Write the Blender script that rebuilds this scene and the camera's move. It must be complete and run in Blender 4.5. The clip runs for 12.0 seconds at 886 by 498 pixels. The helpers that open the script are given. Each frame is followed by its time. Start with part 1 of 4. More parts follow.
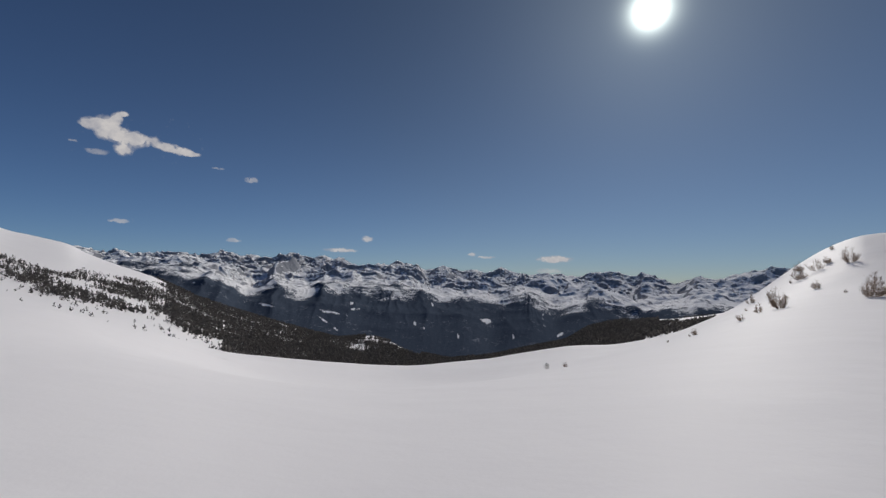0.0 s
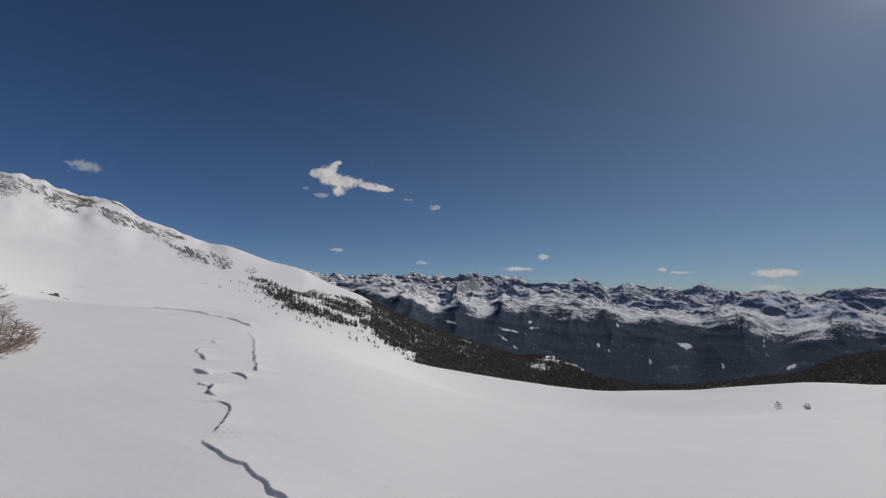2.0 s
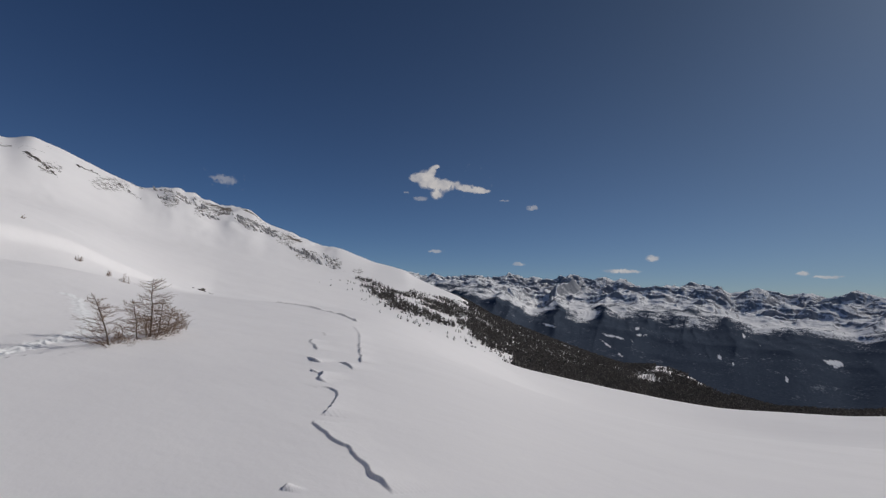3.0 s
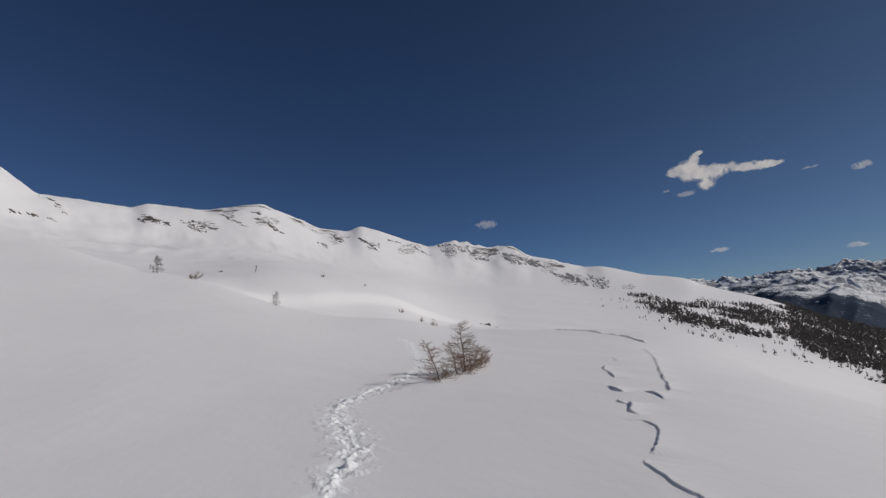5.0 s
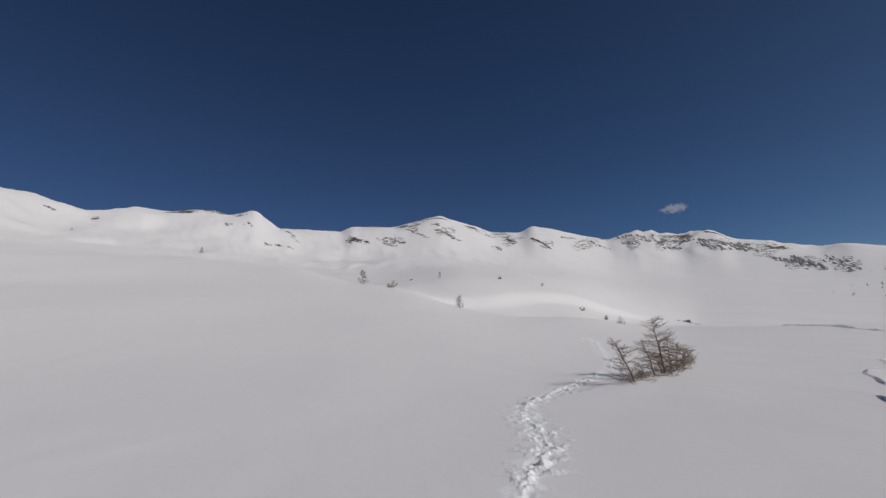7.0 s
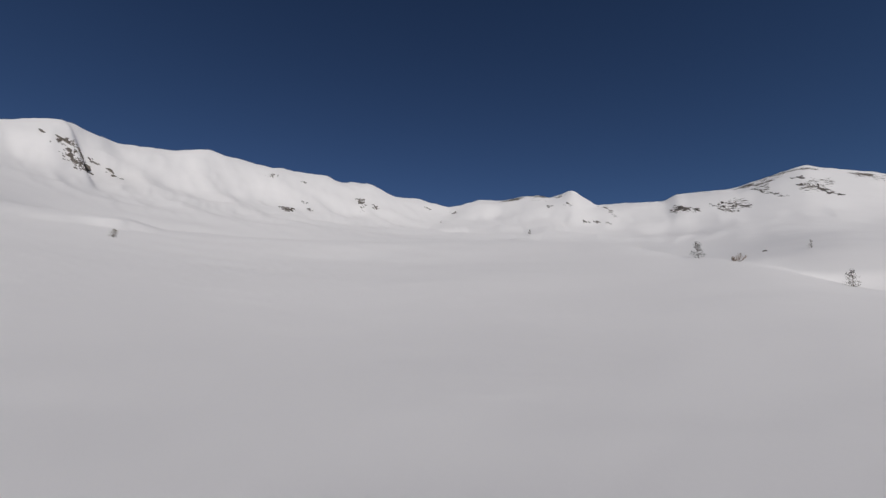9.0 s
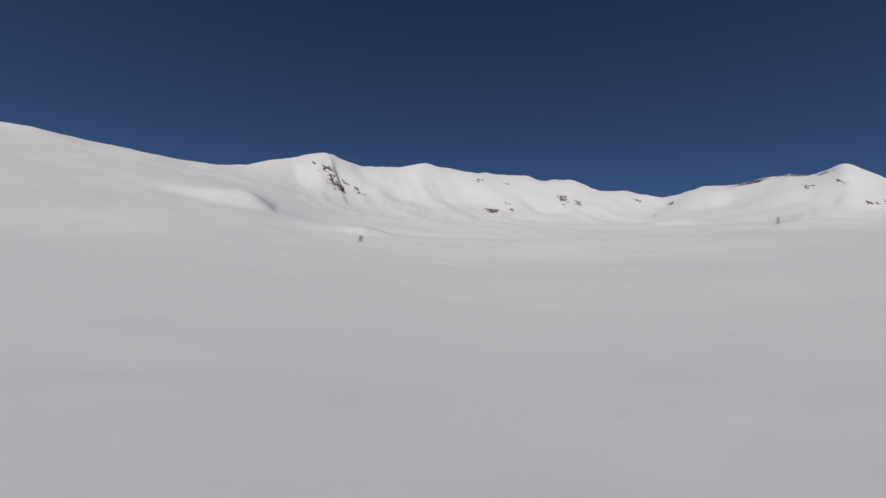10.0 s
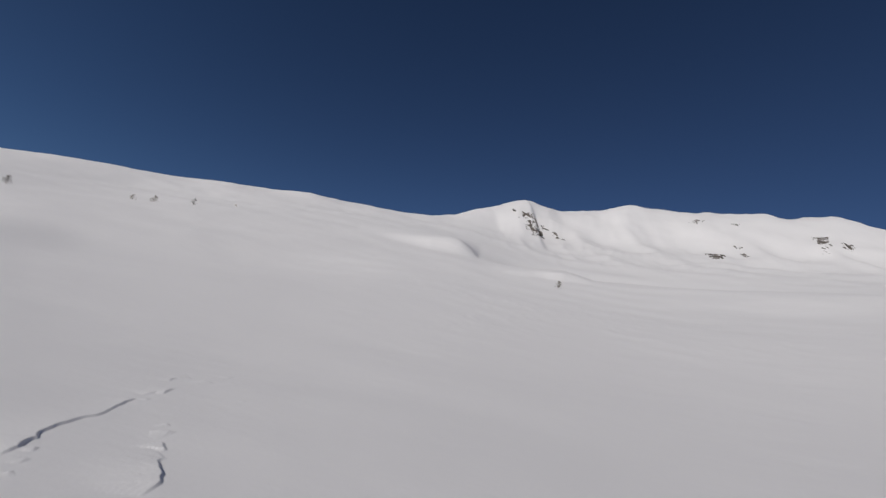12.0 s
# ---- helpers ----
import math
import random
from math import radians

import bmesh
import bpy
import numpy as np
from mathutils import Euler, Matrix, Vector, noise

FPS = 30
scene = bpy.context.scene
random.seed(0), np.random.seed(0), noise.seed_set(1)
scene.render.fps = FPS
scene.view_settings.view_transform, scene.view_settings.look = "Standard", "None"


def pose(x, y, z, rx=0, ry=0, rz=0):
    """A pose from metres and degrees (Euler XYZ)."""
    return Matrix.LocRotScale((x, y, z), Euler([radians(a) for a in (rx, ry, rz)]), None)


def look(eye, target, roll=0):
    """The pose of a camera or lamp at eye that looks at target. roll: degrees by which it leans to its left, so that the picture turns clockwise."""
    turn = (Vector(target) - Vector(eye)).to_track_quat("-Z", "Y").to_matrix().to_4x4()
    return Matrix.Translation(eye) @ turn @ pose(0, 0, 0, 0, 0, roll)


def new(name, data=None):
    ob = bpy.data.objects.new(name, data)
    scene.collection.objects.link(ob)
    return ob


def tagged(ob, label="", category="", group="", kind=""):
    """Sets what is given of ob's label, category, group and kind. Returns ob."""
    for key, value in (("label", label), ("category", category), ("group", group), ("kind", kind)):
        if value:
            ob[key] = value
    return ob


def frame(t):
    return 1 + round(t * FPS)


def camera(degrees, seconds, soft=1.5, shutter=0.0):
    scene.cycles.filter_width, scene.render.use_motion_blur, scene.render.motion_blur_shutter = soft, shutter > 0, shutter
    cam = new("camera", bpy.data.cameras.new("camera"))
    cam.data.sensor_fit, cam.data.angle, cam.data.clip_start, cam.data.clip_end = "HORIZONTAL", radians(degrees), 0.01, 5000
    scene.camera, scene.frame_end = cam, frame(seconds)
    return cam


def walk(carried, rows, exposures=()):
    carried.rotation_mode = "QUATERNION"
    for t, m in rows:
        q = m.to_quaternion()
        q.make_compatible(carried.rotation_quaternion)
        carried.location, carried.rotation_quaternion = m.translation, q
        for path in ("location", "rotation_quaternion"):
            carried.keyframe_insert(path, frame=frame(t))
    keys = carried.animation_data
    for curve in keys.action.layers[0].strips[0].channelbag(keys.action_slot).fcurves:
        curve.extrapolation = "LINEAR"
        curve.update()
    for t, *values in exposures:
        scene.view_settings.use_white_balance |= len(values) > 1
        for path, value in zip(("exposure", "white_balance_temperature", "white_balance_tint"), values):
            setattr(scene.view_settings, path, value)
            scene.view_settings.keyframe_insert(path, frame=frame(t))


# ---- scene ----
# The camera stands on a snowfield and turns to its left, held at arm's length.
# Azimuths count counterclockwise from +y; z = 0 is the snow under the camera.
EYE = 1.65
cam = camera(92.0, 12.0, soft=1.35)
STANDS = [  # seconds, x, y, z, azimuth, pitch, roll
    (0.0, 0.06, 0.17, 1.63, -3.61, 4.85, 1.17),
    (0.5, 0.07, 0.16, 1.59, 5.14, 5.63, 1.93),
    (1.0, 0.01, 0.09, 1.61, 12.85, 6.45, -0.31),
    (1.5, -0.11, 0.08, 1.65, 14.90, 6.78, -0.16),
    (2.0, -0.24, 0.12, 1.65, 19.78, 6.79, 1.34),
    (2.5, -0.29, 0.18, 1.62, 25.70, 6.84, 2.00),
    (2.7, -0.27, 0.22, 1.57, 28.29, 6.68, 2.20),
    (4.3, -0.30, 0.17, 1.69, 55.42, 7.76, -0.69),
    (4.5, -0.37, 0.11, 1.70, 58.68, 8.52, -2.82),
    (5.0, -0.52, 0.03, 1.67, 66.83, 9.99, -3.96),
    (5.5, -0.58, 0.03, 1.64, 73.30, 10.32, -3.29),
    (6.0, -0.61, 0.04, 1.70, 79.37, 9.59, -3.78),
    (6.5, -0.61, 0.04, 1.67, 82.79, 11.31, -1.34),
    (6.7, -0.60, 0.04, 1.62, 85.33, 11.77, -2.87),
    (8.3, -0.45, -0.18, 1.68, 113.66, 10.10, -1.29),
    (8.5, -0.42, -0.18, 1.65, 118.39, 10.30, -0.74),
    (8.8, -0.39, -0.26, 1.65, 127.40, 10.88, -0.85),
    (9.0, -0.37, -0.31, 1.65, 131.85, 10.56, -0.34),
    (9.5, -0.32, -0.34, 1.65, 144.29, 10.17, 1.10),
    (10.0, -0.27, -0.36, 1.64, 158.90, 9.69, 3.11),
    (10.5, -0.21, -0.37, 1.60, 170.42, 9.77, 3.12),
    (11.0, -0.22, -0.47, 1.66, 180.74, 10.74, 4.94),
    (11.5, -0.18, -0.52, 1.67, 184.91, 11.85, 6.67),
    (12.0, -0.21, -0.55, 1.68, 185.91, 12.77, 9.55),
]


def toward(az, el):
    a, e = radians(az), radians(el)
    return Vector((-math.sin(a) * math.cos(e), math.cos(a) * math.cos(e), math.sin(e)))


def stand(x, y, z, az, el, roll):
    eye = Vector((x, y, z))
    return look(eye, eye + toward(az, el), roll)


walk(cam, [(t, stand(x, y, z, a, e, r)) for t, x, y, z, a, e, r in STANDS], exposures=[(0.0, 0.25), (1.5, 0.22), (2.5, 0.16), (4.5, 0.03), (6.0, 0.0), (12.0, 0.0)])

# ---- daylight ----
SUN_AZ, SUN_EL = -30.2, 31.5
sun_way = toward(SUN_AZ, SUN_EL)
world = bpy.data.worlds.new("alpine_sky")
scene.world = world
world.use_nodes = True
wn, wl = world.node_tree.nodes, world.node_tree.links
wn.clear()
sky = wn.new("ShaderNodeTexSky")
sky.sky_type, sky.sun_disc = "NISHITA", False
sky.sun_elevation, sky.sun_rotation = radians(SUN_EL), radians(-SUN_AZ)
sky.altitude, sky.air_density, sky.dust_density, sky.ozone_density = 3000, 1.0, 0.25, 3.0
coord = wn.new("ShaderNodeTexCoord")
dot = wn.new("ShaderNodeVectorMath")
dot.operation = "DOT_PRODUCT"
dot.inputs[1].default_value = sun_way
wl.new(coord.outputs["Generated"], dot.inputs[0])


def wmath(op, x, y=0.0):
    m = wn.new("ShaderNodeMath")
    m.operation = op
    for s, v in zip(m.inputs, (x, y)):
        if isinstance(v, (int, float)):
            s.default_value = v
        else:
            wl.new(v, s)
    return m.outputs[0]


# the sun, its camera glare painted in, and bright air, by angle from it
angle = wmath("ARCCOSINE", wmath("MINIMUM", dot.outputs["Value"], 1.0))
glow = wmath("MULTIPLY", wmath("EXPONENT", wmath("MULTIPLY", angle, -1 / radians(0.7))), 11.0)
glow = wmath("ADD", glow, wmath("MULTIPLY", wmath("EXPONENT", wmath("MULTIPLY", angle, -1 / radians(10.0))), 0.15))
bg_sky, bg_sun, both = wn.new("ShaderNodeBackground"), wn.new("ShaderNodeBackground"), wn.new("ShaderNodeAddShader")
deep = wn.new("ShaderNodeMix")  # thin mountain air: a deeper blue away from the sun
deep.data_type, deep.blend_type = "RGBA", "MULTIPLY"
deep.inputs[0].default_value = 1.0
tint = wn.new("ShaderNodeValToRGB")
tint.color_ramp.elements.new(0.5)
for stop, (at, colour) in zip(tint.color_ramp.elements, [(0.17, (0.72, 0.71, 0.71)), (0.47, (0.6, 0.74, 0.92)), (0.75, (0.57, 0.66, 0.82))]):
    stop.position, stop.color = at, (*colour, 1)
wl.new(wmath("DIVIDE", angle, math.pi), tint.inputs["Fac"])
wl.new(tint.outputs["Color"], deep.inputs[7])
height = wn.new("ShaderNodeSeparateXYZ")
wl.new(coord.outputs["Generated"], height.inputs[0])
low_air = wmath("MULTIPLY", wmath("EXPONENT", wmath("MULTIPLY", wmath("MAXIMUM", height.outputs["Z"], 0.0), -11.0)), wmath("MAXIMUM", wmath("SUBTRACT", 0.62, wmath("MULTIPLY", angle, 0.45)), 0.0))
zenith = wmath("SUBTRACT", wmath("SUBTRACT", 1.1, low_air), wmath("MULTIPLY", wmath("MAXIMUM", height.outputs["Z"], 0.0), 0.42))  # darker overhead
wl.new(wmath("MULTIPLY", zenith, 0.048), bg_sky.inputs["Strength"])
wl.new(sky.outputs["Color"], deep.inputs[6])
wl.new(deep.outputs[2], bg_sky.inputs["Color"])
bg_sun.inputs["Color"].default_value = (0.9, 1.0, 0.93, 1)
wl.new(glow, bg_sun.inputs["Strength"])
wl.new(bg_sky.outputs[0], both.inputs[0])
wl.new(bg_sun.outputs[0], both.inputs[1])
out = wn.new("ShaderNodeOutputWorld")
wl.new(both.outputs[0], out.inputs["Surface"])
sun = new("sun", bpy.data.lights.new("sun", "SUN"))
sun.data.energy, sun.data.angle, sun.data.color = 2.4, radians(0.53), (1.0, 0.96, 0.9)
sun.matrix_world = look(sun_way * 100, (0, 0, 0))


# ---- materials ----
def node_mat(name):
    m = bpy.data.materials.new(name)
    m.use_nodes = True
    nt = m.node_tree
    return m, nt.nodes, nt.links, nt.nodes["Principled BSDF"]


def noise_node(n, l, scale, detail=4.0, rough=0.55, vec=None, stretch=None):
    tex = n.new("ShaderNodeTexNoise")
    tex.inputs["Scale"].default_value = scale
    tex.inputs["Detail"].default_value = detail
    tex.inputs["Roughness"].default_value = rough
    if vec is None:
        vec = n.new("ShaderNodeTexCoord").outputs["Object"]
    if stretch:
        mp = n.new("ShaderNodeMapping")
        mp.inputs["Scale"].default_value = stretch
        mp.inputs["Rotation"].default_value = (0, 0, 0.5)
        l.new(vec, mp.inputs["Vector"])
        vec = mp.outputs["Vector"]
    l.new(vec, tex.inputs["Vector"])
    return tex.outputs["Fac"]


def ramp_node(n, l, fac, stops):
    r = n.new("ShaderNodeValToRGB")
    els = r.color_ramp.elements
    while len(els) < len(stops):
        els.new(0.5)
    for e, (p, c) in zip(els, stops):
        e.position, e.color = p, (*c, 1) if len(c) == 3 else c
    l.new(fac, r.inputs["Fac"])
    return r.outputs["Color"]


def maths(n, l, op, a, b=None, c=None):
    m = n.new("ShaderNodeMath")
    m.operation = op
    for i, v in enumerate((a, b, c)):
        if v is None:
            continue
        if isinstance(v, (int, float)):
            m.inputs[i].default_value = v
        else:
            l.new(v, m.inputs[i])
    return m.outputs[0]


def mix_col(n, l, fac, a, b):
    m = n.new("ShaderNodeMix")
    m.data_type = "RGBA"
    for s, v in ((m.inputs[0], fac), (m.inputs[6], a), (m.inputs[7], b)):
        if isinstance(v, tuple):
            s.default_value = (*v, 1)
        elif isinstance(v, (int, float)):
            s.default_value = v
        else:
            l.new(v, s)
    return m.outputs[2]


def bump_node(n, l, height, strength, distance, below=None):
    b = n.new("ShaderNodeBump")
    b.inputs["Strength"].default_value = strength
    b.inputs["Distance"].default_value = distance
    l.new(height, b.inputs["Height"])
    if below is not None:
        l.new(below, b.inputs["Normal"])
    return b.outputs["Normal"]


def snow_material(name, bare=True):
    m, n, l, p = node_mat(name)
    attr = n.new("ShaderNodeAttribute")
    attr.attribute_name = "rock"
    wide = noise_node(n, l, 0.05, 3)
    snow = mix_col(n, l, wide, (0.85, 0.825, 0.835), (0.91, 0.885, 0.89))
    grit = noise_node(n, l, 0.35, 8, 0.7)
    stone = ramp_node(n, l, grit, [(0.3, (0.05, 0.045, 0.042)), (0.55, (0.15, 0.125, 0.105)), (0.75, (0.27, 0.22, 0.18))])
    rag = noise_node(n, l, 0.22, 8, 0.68, stretch=(1.5, 0.7, 1.0))
    cover = maths(n, l, "ADD", attr.outputs["Fac"], maths(n, l, "MULTIPLY", maths(n, l, "SUBTRACT", rag, 0.5), 2.2))
    mask = ramp_node(n, l, cover, [(0.5, (0, 0, 0)), (0.58, (1, 1, 1))])
    loose = n.new("ShaderNodeAttribute")
    loose.attribute_name = "trodden"
    # loose snow, painted whiter still for the sunlight on its broken facets
    crushed_sunlit = mix_col(n, l, loose.outputs["Fac"], snow, (0.97, 0.965, 0.97))
    l.new(mix_col(n, l, mask, snow, stone) if bare else crushed_sunlit, p.inputs["Base Color"])
    p.inputs["Roughness"].default_value = 0.6
    p.inputs["Specular IOR Level"].default_value = 0.03
    drift = noise_node(n, l, 0.4, 4, 0.5, stretch=(0.75, 1.3, 1))
    grain = noise_node(n, l, 14, 3)
    b = bump_node(n, l, drift, 0.17, 0.28)
    ripple = noise_node(n, l, 1.7, 5, 0.6, stretch=(0.85, 1.25, 1))
    b = bump_node(n, l, ripple, 0.12, 0.06, b)
    b = bump_node(n, l, grain, 0.08, 0.02, b)
    l.new(b, p.inputs["Normal"])
    return m


def plain_material(name, dark, light, scale, rough=0.8, bump=0.3, dist=0.01):
    m, n, l, p = node_mat(name)
    f = noise_node(n, l, scale, 6, 0.65)
    l.new(ramp_node(n, l, f, [(0.3, dark), (0.7, light)]), p.inputs["Base Color"])
    p.inputs["Roughness"].default_value = rough
    p.inputs["Specular IOR Level"].default_value = 0.2
    l.new(bump_node(n, l, f, bump, dist), p.inputs["Normal"])
    return m


def far_material():
    """Snow with bare rock where it is steep, woods with clearings below; far haze is mixed into the colours."""
    m, n, l, p = node_mat("far_mountain_hazed")
    nor = n.new("ShaderNodeSeparateXYZ")
    l.new(n.new("ShaderNodeNewGeometry").outputs["Normal"], nor.inputs[0])
    mid, fine, grain = noise_node(n, l, 0.012, 6, 0.65), noise_node(n, l, 0.045, 5, 0.7), noise_node(n, l, 0.11, 4, 0.7)
    steep = maths(n, l, "ADD", nor.outputs["Z"], maths(n, l, "MULTIPLY", maths(n, l, "SUBTRACT", mid, 0.5), 0.3))
    steep = maths(n, l, "ADD", steep, maths(n, l, "MULTIPLY", maths(n, l, "SUBTRACT", fine, 0.5), 0.75))
    rock_mask = ramp_node(n, l, steep, [(0.78, (1, 1, 1)), (0.86, (0, 0, 0))])
    # rock tinged slightly blue, a little distance haze in its colour
    rock = mix_col(n, l, fine, (0.18, 0.19, 0.22), (0.42, 0.42, 0.44))
    high = mix_col(n, l, rock_mask, (0.9, 0.89, 0.9), rock)
    # woods lightened and blued: the haze of distance put into their base colour
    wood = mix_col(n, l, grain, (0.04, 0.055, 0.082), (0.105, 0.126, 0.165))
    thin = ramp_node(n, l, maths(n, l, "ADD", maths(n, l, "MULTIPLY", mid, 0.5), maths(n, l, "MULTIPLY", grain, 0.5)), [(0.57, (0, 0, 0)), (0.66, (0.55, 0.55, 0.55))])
    meadow = n.new("ShaderNodeAttribute")
    meadow.attribute_name = "meadow"
    open_ = ramp_node(n, l, maths(n, l, "ADD", meadow.outputs["Fac"], maths(n, l, "MULTIPLY", maths(n, l, "SUBTRACT", grain, 0.5), 1.6)), [(0.4, (0, 0, 0)), (0.62, (1, 1, 1))])
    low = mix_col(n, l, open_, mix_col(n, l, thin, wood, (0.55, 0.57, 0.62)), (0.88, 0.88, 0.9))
    tall = n.new("ShaderNodeAttribute")
    tall.attribute_name = "above_woods"
    line = maths(n, l, "ADD", tall.outputs["Fac"], maths(n, l, "MULTIPLY", maths(n, l, "SUBTRACT", noise_node(n, l, 0.006, 5, 0.6), 0.5), 5.0))
    line = maths(n, l, "ADD", line, maths(n, l, "MULTIPLY", maths(n, l, "SUBTRACT", grain, 0.5), 3.4))
    up = ramp_node(n, l, line, [(0.0, (0, 0, 0)), (0.4, (1, 1, 1))])
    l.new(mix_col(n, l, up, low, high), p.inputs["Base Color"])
    p.inputs["Roughness"].default_value = 0.8
    p.inputs["Specular IOR Level"].default_value = 0.0
    l.new(bump_node(n, l, fine, 0.3, 8.0), p.inputs["Normal"])
    return m


def glowing_cloud_material(name):
    """Vapour far behind everything, glowing in place of sunlight, thin at the rims."""
    m, n, l, p = node_mat(name)
    e, clear, veil = n.new("ShaderNodeEmission"), n.new("ShaderNodeBsdfTransparent"), n.new("ShaderNodeMixShader")
    tone = noise_node(n, l, 0.009, 5, 0.55)
    # the cloud's bright and grey tones are emitted, no sun falls on it
    l.new(ramp_node(n, l, tone, [(0.3, (0.3, 0.3, 0.33)), (0.65, (0.5, 0.475, 0.46))]), e.inputs["Color"])
    thick = n.new("ShaderNodeAttribute")
    thick.attribute_name = "thick"
    torn = maths(n, l, "ADD", thick.outputs["Fac"], maths(n, l, "MULTIPLY", maths(n, l, "SUBTRACT", noise_node(n, l, 0.022, 6, 0.6), 0.5), 0.5))
    l.new(ramp_node(n, l, torn, [(0.06, (0, 0, 0)), (0.5, (0.45, 0.45, 0.45)), (1.0, (0.93, 0.93, 0.93))]), veil.inputs[0])
    l.new(clear.outputs[0], veil.inputs[1])
    l.new(e.outputs[0], veil.inputs[2])
    l.new(veil.outputs[0], n["Material Output"].inputs["Surface"])
    return m


MAT_SNOW, MAT_CRUST = snow_material("wind_packed_snow"), snow_material("snow_crust", False)
MAT_FAR, MAT_CLOUD_GLOW = far_material(), glowing_cloud_material("cloud")
MAT_BARK = plain_material("larch_bark", (0.05, 0.034, 0.025), (0.16, 0.11, 0.075), 30)
MAT_LIMB = plain_material("larch_limb", (0.1, 0.072, 0.055), (0.26, 0.185, 0.135), 25)
MAT_TWIG = plain_material("larch_twig", (0.22, 0.16, 0.12), (0.42, 0.31, 0.23), 20)


def wood_material():
    """Dark pines and grey-brown bare larches that let light through, tree by tree."""
    m, n, l, p = node_mat("wood_of_pine_and_larch")
    each = n.new("ShaderNodeNewGeometry").outputs["Random Per Island"]
    tree = ramp_node(n, l, each, [(0.0, (0.035, 0.035, 0.034)), (0.4, (0.085, 0.08, 0.076)), (0.75, (0.17, 0.155, 0.145)), (1.0, (0.36, 0.33, 0.3))])
    colour = mix_col(n, l, noise_node(n, l, 0.6, 4), tree, (0.1, 0.094, 0.09))
    l.new(colour, p.inputs["Base Color"])
    p.inputs["Roughness"].default_value = 0.9
    p.inputs["Specular IOR Level"].default_value = 0.0
    thin, mix = n.new("ShaderNodeBsdfTranslucent"), n.new("ShaderNodeMixShader")
    l.new(colour, thin.inputs["Color"])
    mix.inputs[0].default_value = 0.25
    l.new(p.outputs[0], mix.inputs[1])
    l.new(thin.outputs[0], mix.inputs[2])
    l.new(mix.outputs[0], n["Material Output"].inputs["Surface"])
    return m


MAT_WOOD = wood_material()
MAT_NEEDLE = plain_material("pine_needles", (0.03, 0.03, 0.024), (0.10, 0.09, 0.065), 2.0)
MAT_BROWN = plain_material("dwarf_pine_needles", (0.07, 0.058, 0.04), (0.2, 0.16, 0.1), 3.0)
MAT_CRAG = plain_material("pale_crag", (0.27, 0.255, 0.25), (0.6, 0.57, 0.55), 0.9, 0.9, 0.6, 0.2)
MAT_STONE = plain_material("dark_stone", (0.06, 0.055, 0.053), (0.25, 0.215, 0.19), 1.3, 0.85, 0.6, 0.2)


# ---- the lie of the land ----
def lattice(ix, iy, seed):
    h = (ix * 374761393 + iy * 668265263 + seed * 1442695041) & 0xFFFFFFFF
    h = ((h ^ (h >> 13)) * 1274126177) & 0xFFFFFFFF
    return ((h ^ (h >> 16)) & 0xFFFF) / 65535.0


def value_noise(x, y, seed=0):
    xi, yi = np.floor(x).astype(np.int64), np.floor(y).astype(np.int64)
    fx, fy = x - xi, y - yi
    fx, fy = fx * fx * fx * (fx * (fx * 6 - 15) + 10), fy * fy * fy * (fy * (fy * 6 - 15) + 10)
    a, b = lattice(xi, yi, seed), lattice(xi + 1, yi, seed)
    c, d = lattice(xi, yi + 1, seed), lattice(xi + 1, yi + 1, seed)
    return (a * (1 - fx) + b * fx) * (1 - fy) + (c * (1 - fx) + d * fx) * fy - 0.5


def fbm(x, y, octaves=5, seed=0, gain=0.5):
    v, amp = 0.0, 1.0
    for o in range(octaves):
        v = v + amp * value_noise(x * 2 ** o + 17.3 * o, y * 2 ** o - 9.1 * o, seed + o)
        amp *= gain
    return v


def ridged(x, y, octaves=5, seed=0, gain=0.5):
    v, amp = 0.0, 1.0
    for o in range(octaves):
        v = v + amp * (0.5 - 2 * np.abs(value_noise(x * 2 ** o + 5.7 * o, y * 2 ** o + 3.3 * o, seed + o)))
        amp *= gain
    return v


def alpine_noise(x, y, octaves, seed):
    """Sharp crests and smooth hollows: each octave is rough only where the last one stands high."""
    v, amp, weight = 0.0, 1.0, 1.0
    for o in range(octaves):
        n = (1 - 2 * np.abs(value_noise(x * 2.03 ** o + 5.7 * o, y * 2.03 ** o + 3.3 * o, seed + o))) ** 2 * weight
        v = v + amp * n
        weight = np.clip(n * 2, 0, 1)
        amp *= 0.5
    return v / 1.3


def line_of(pairs, blur):
    """A line round the compass from a few azimuths and values, rounded off over some degrees."""
    grid = np.arange(0, 360, 0.25)
    pts = sorted((a % 360, v) for a, v in pairs)
    a = np.array([p[0] for p in pts])
    v = np.array([p[1] for p in pts], float)
    vals = np.interp(grid, np.r_[a[-1] - 360, a, a[0] + 360], np.r_[v[-1], v, v[0]])
    k = np.exp(-0.5 * (np.arange(-60, 61) * 0.25 / blur) ** 2)
    vals = np.convolve(np.r_[vals[-60:], vals, vals[:60]], k / k.sum(), "valid")
    return lambda az: np.interp(np.mod(az, 360), np.r_[grid, 360], np.r_[vals, vals[0]])


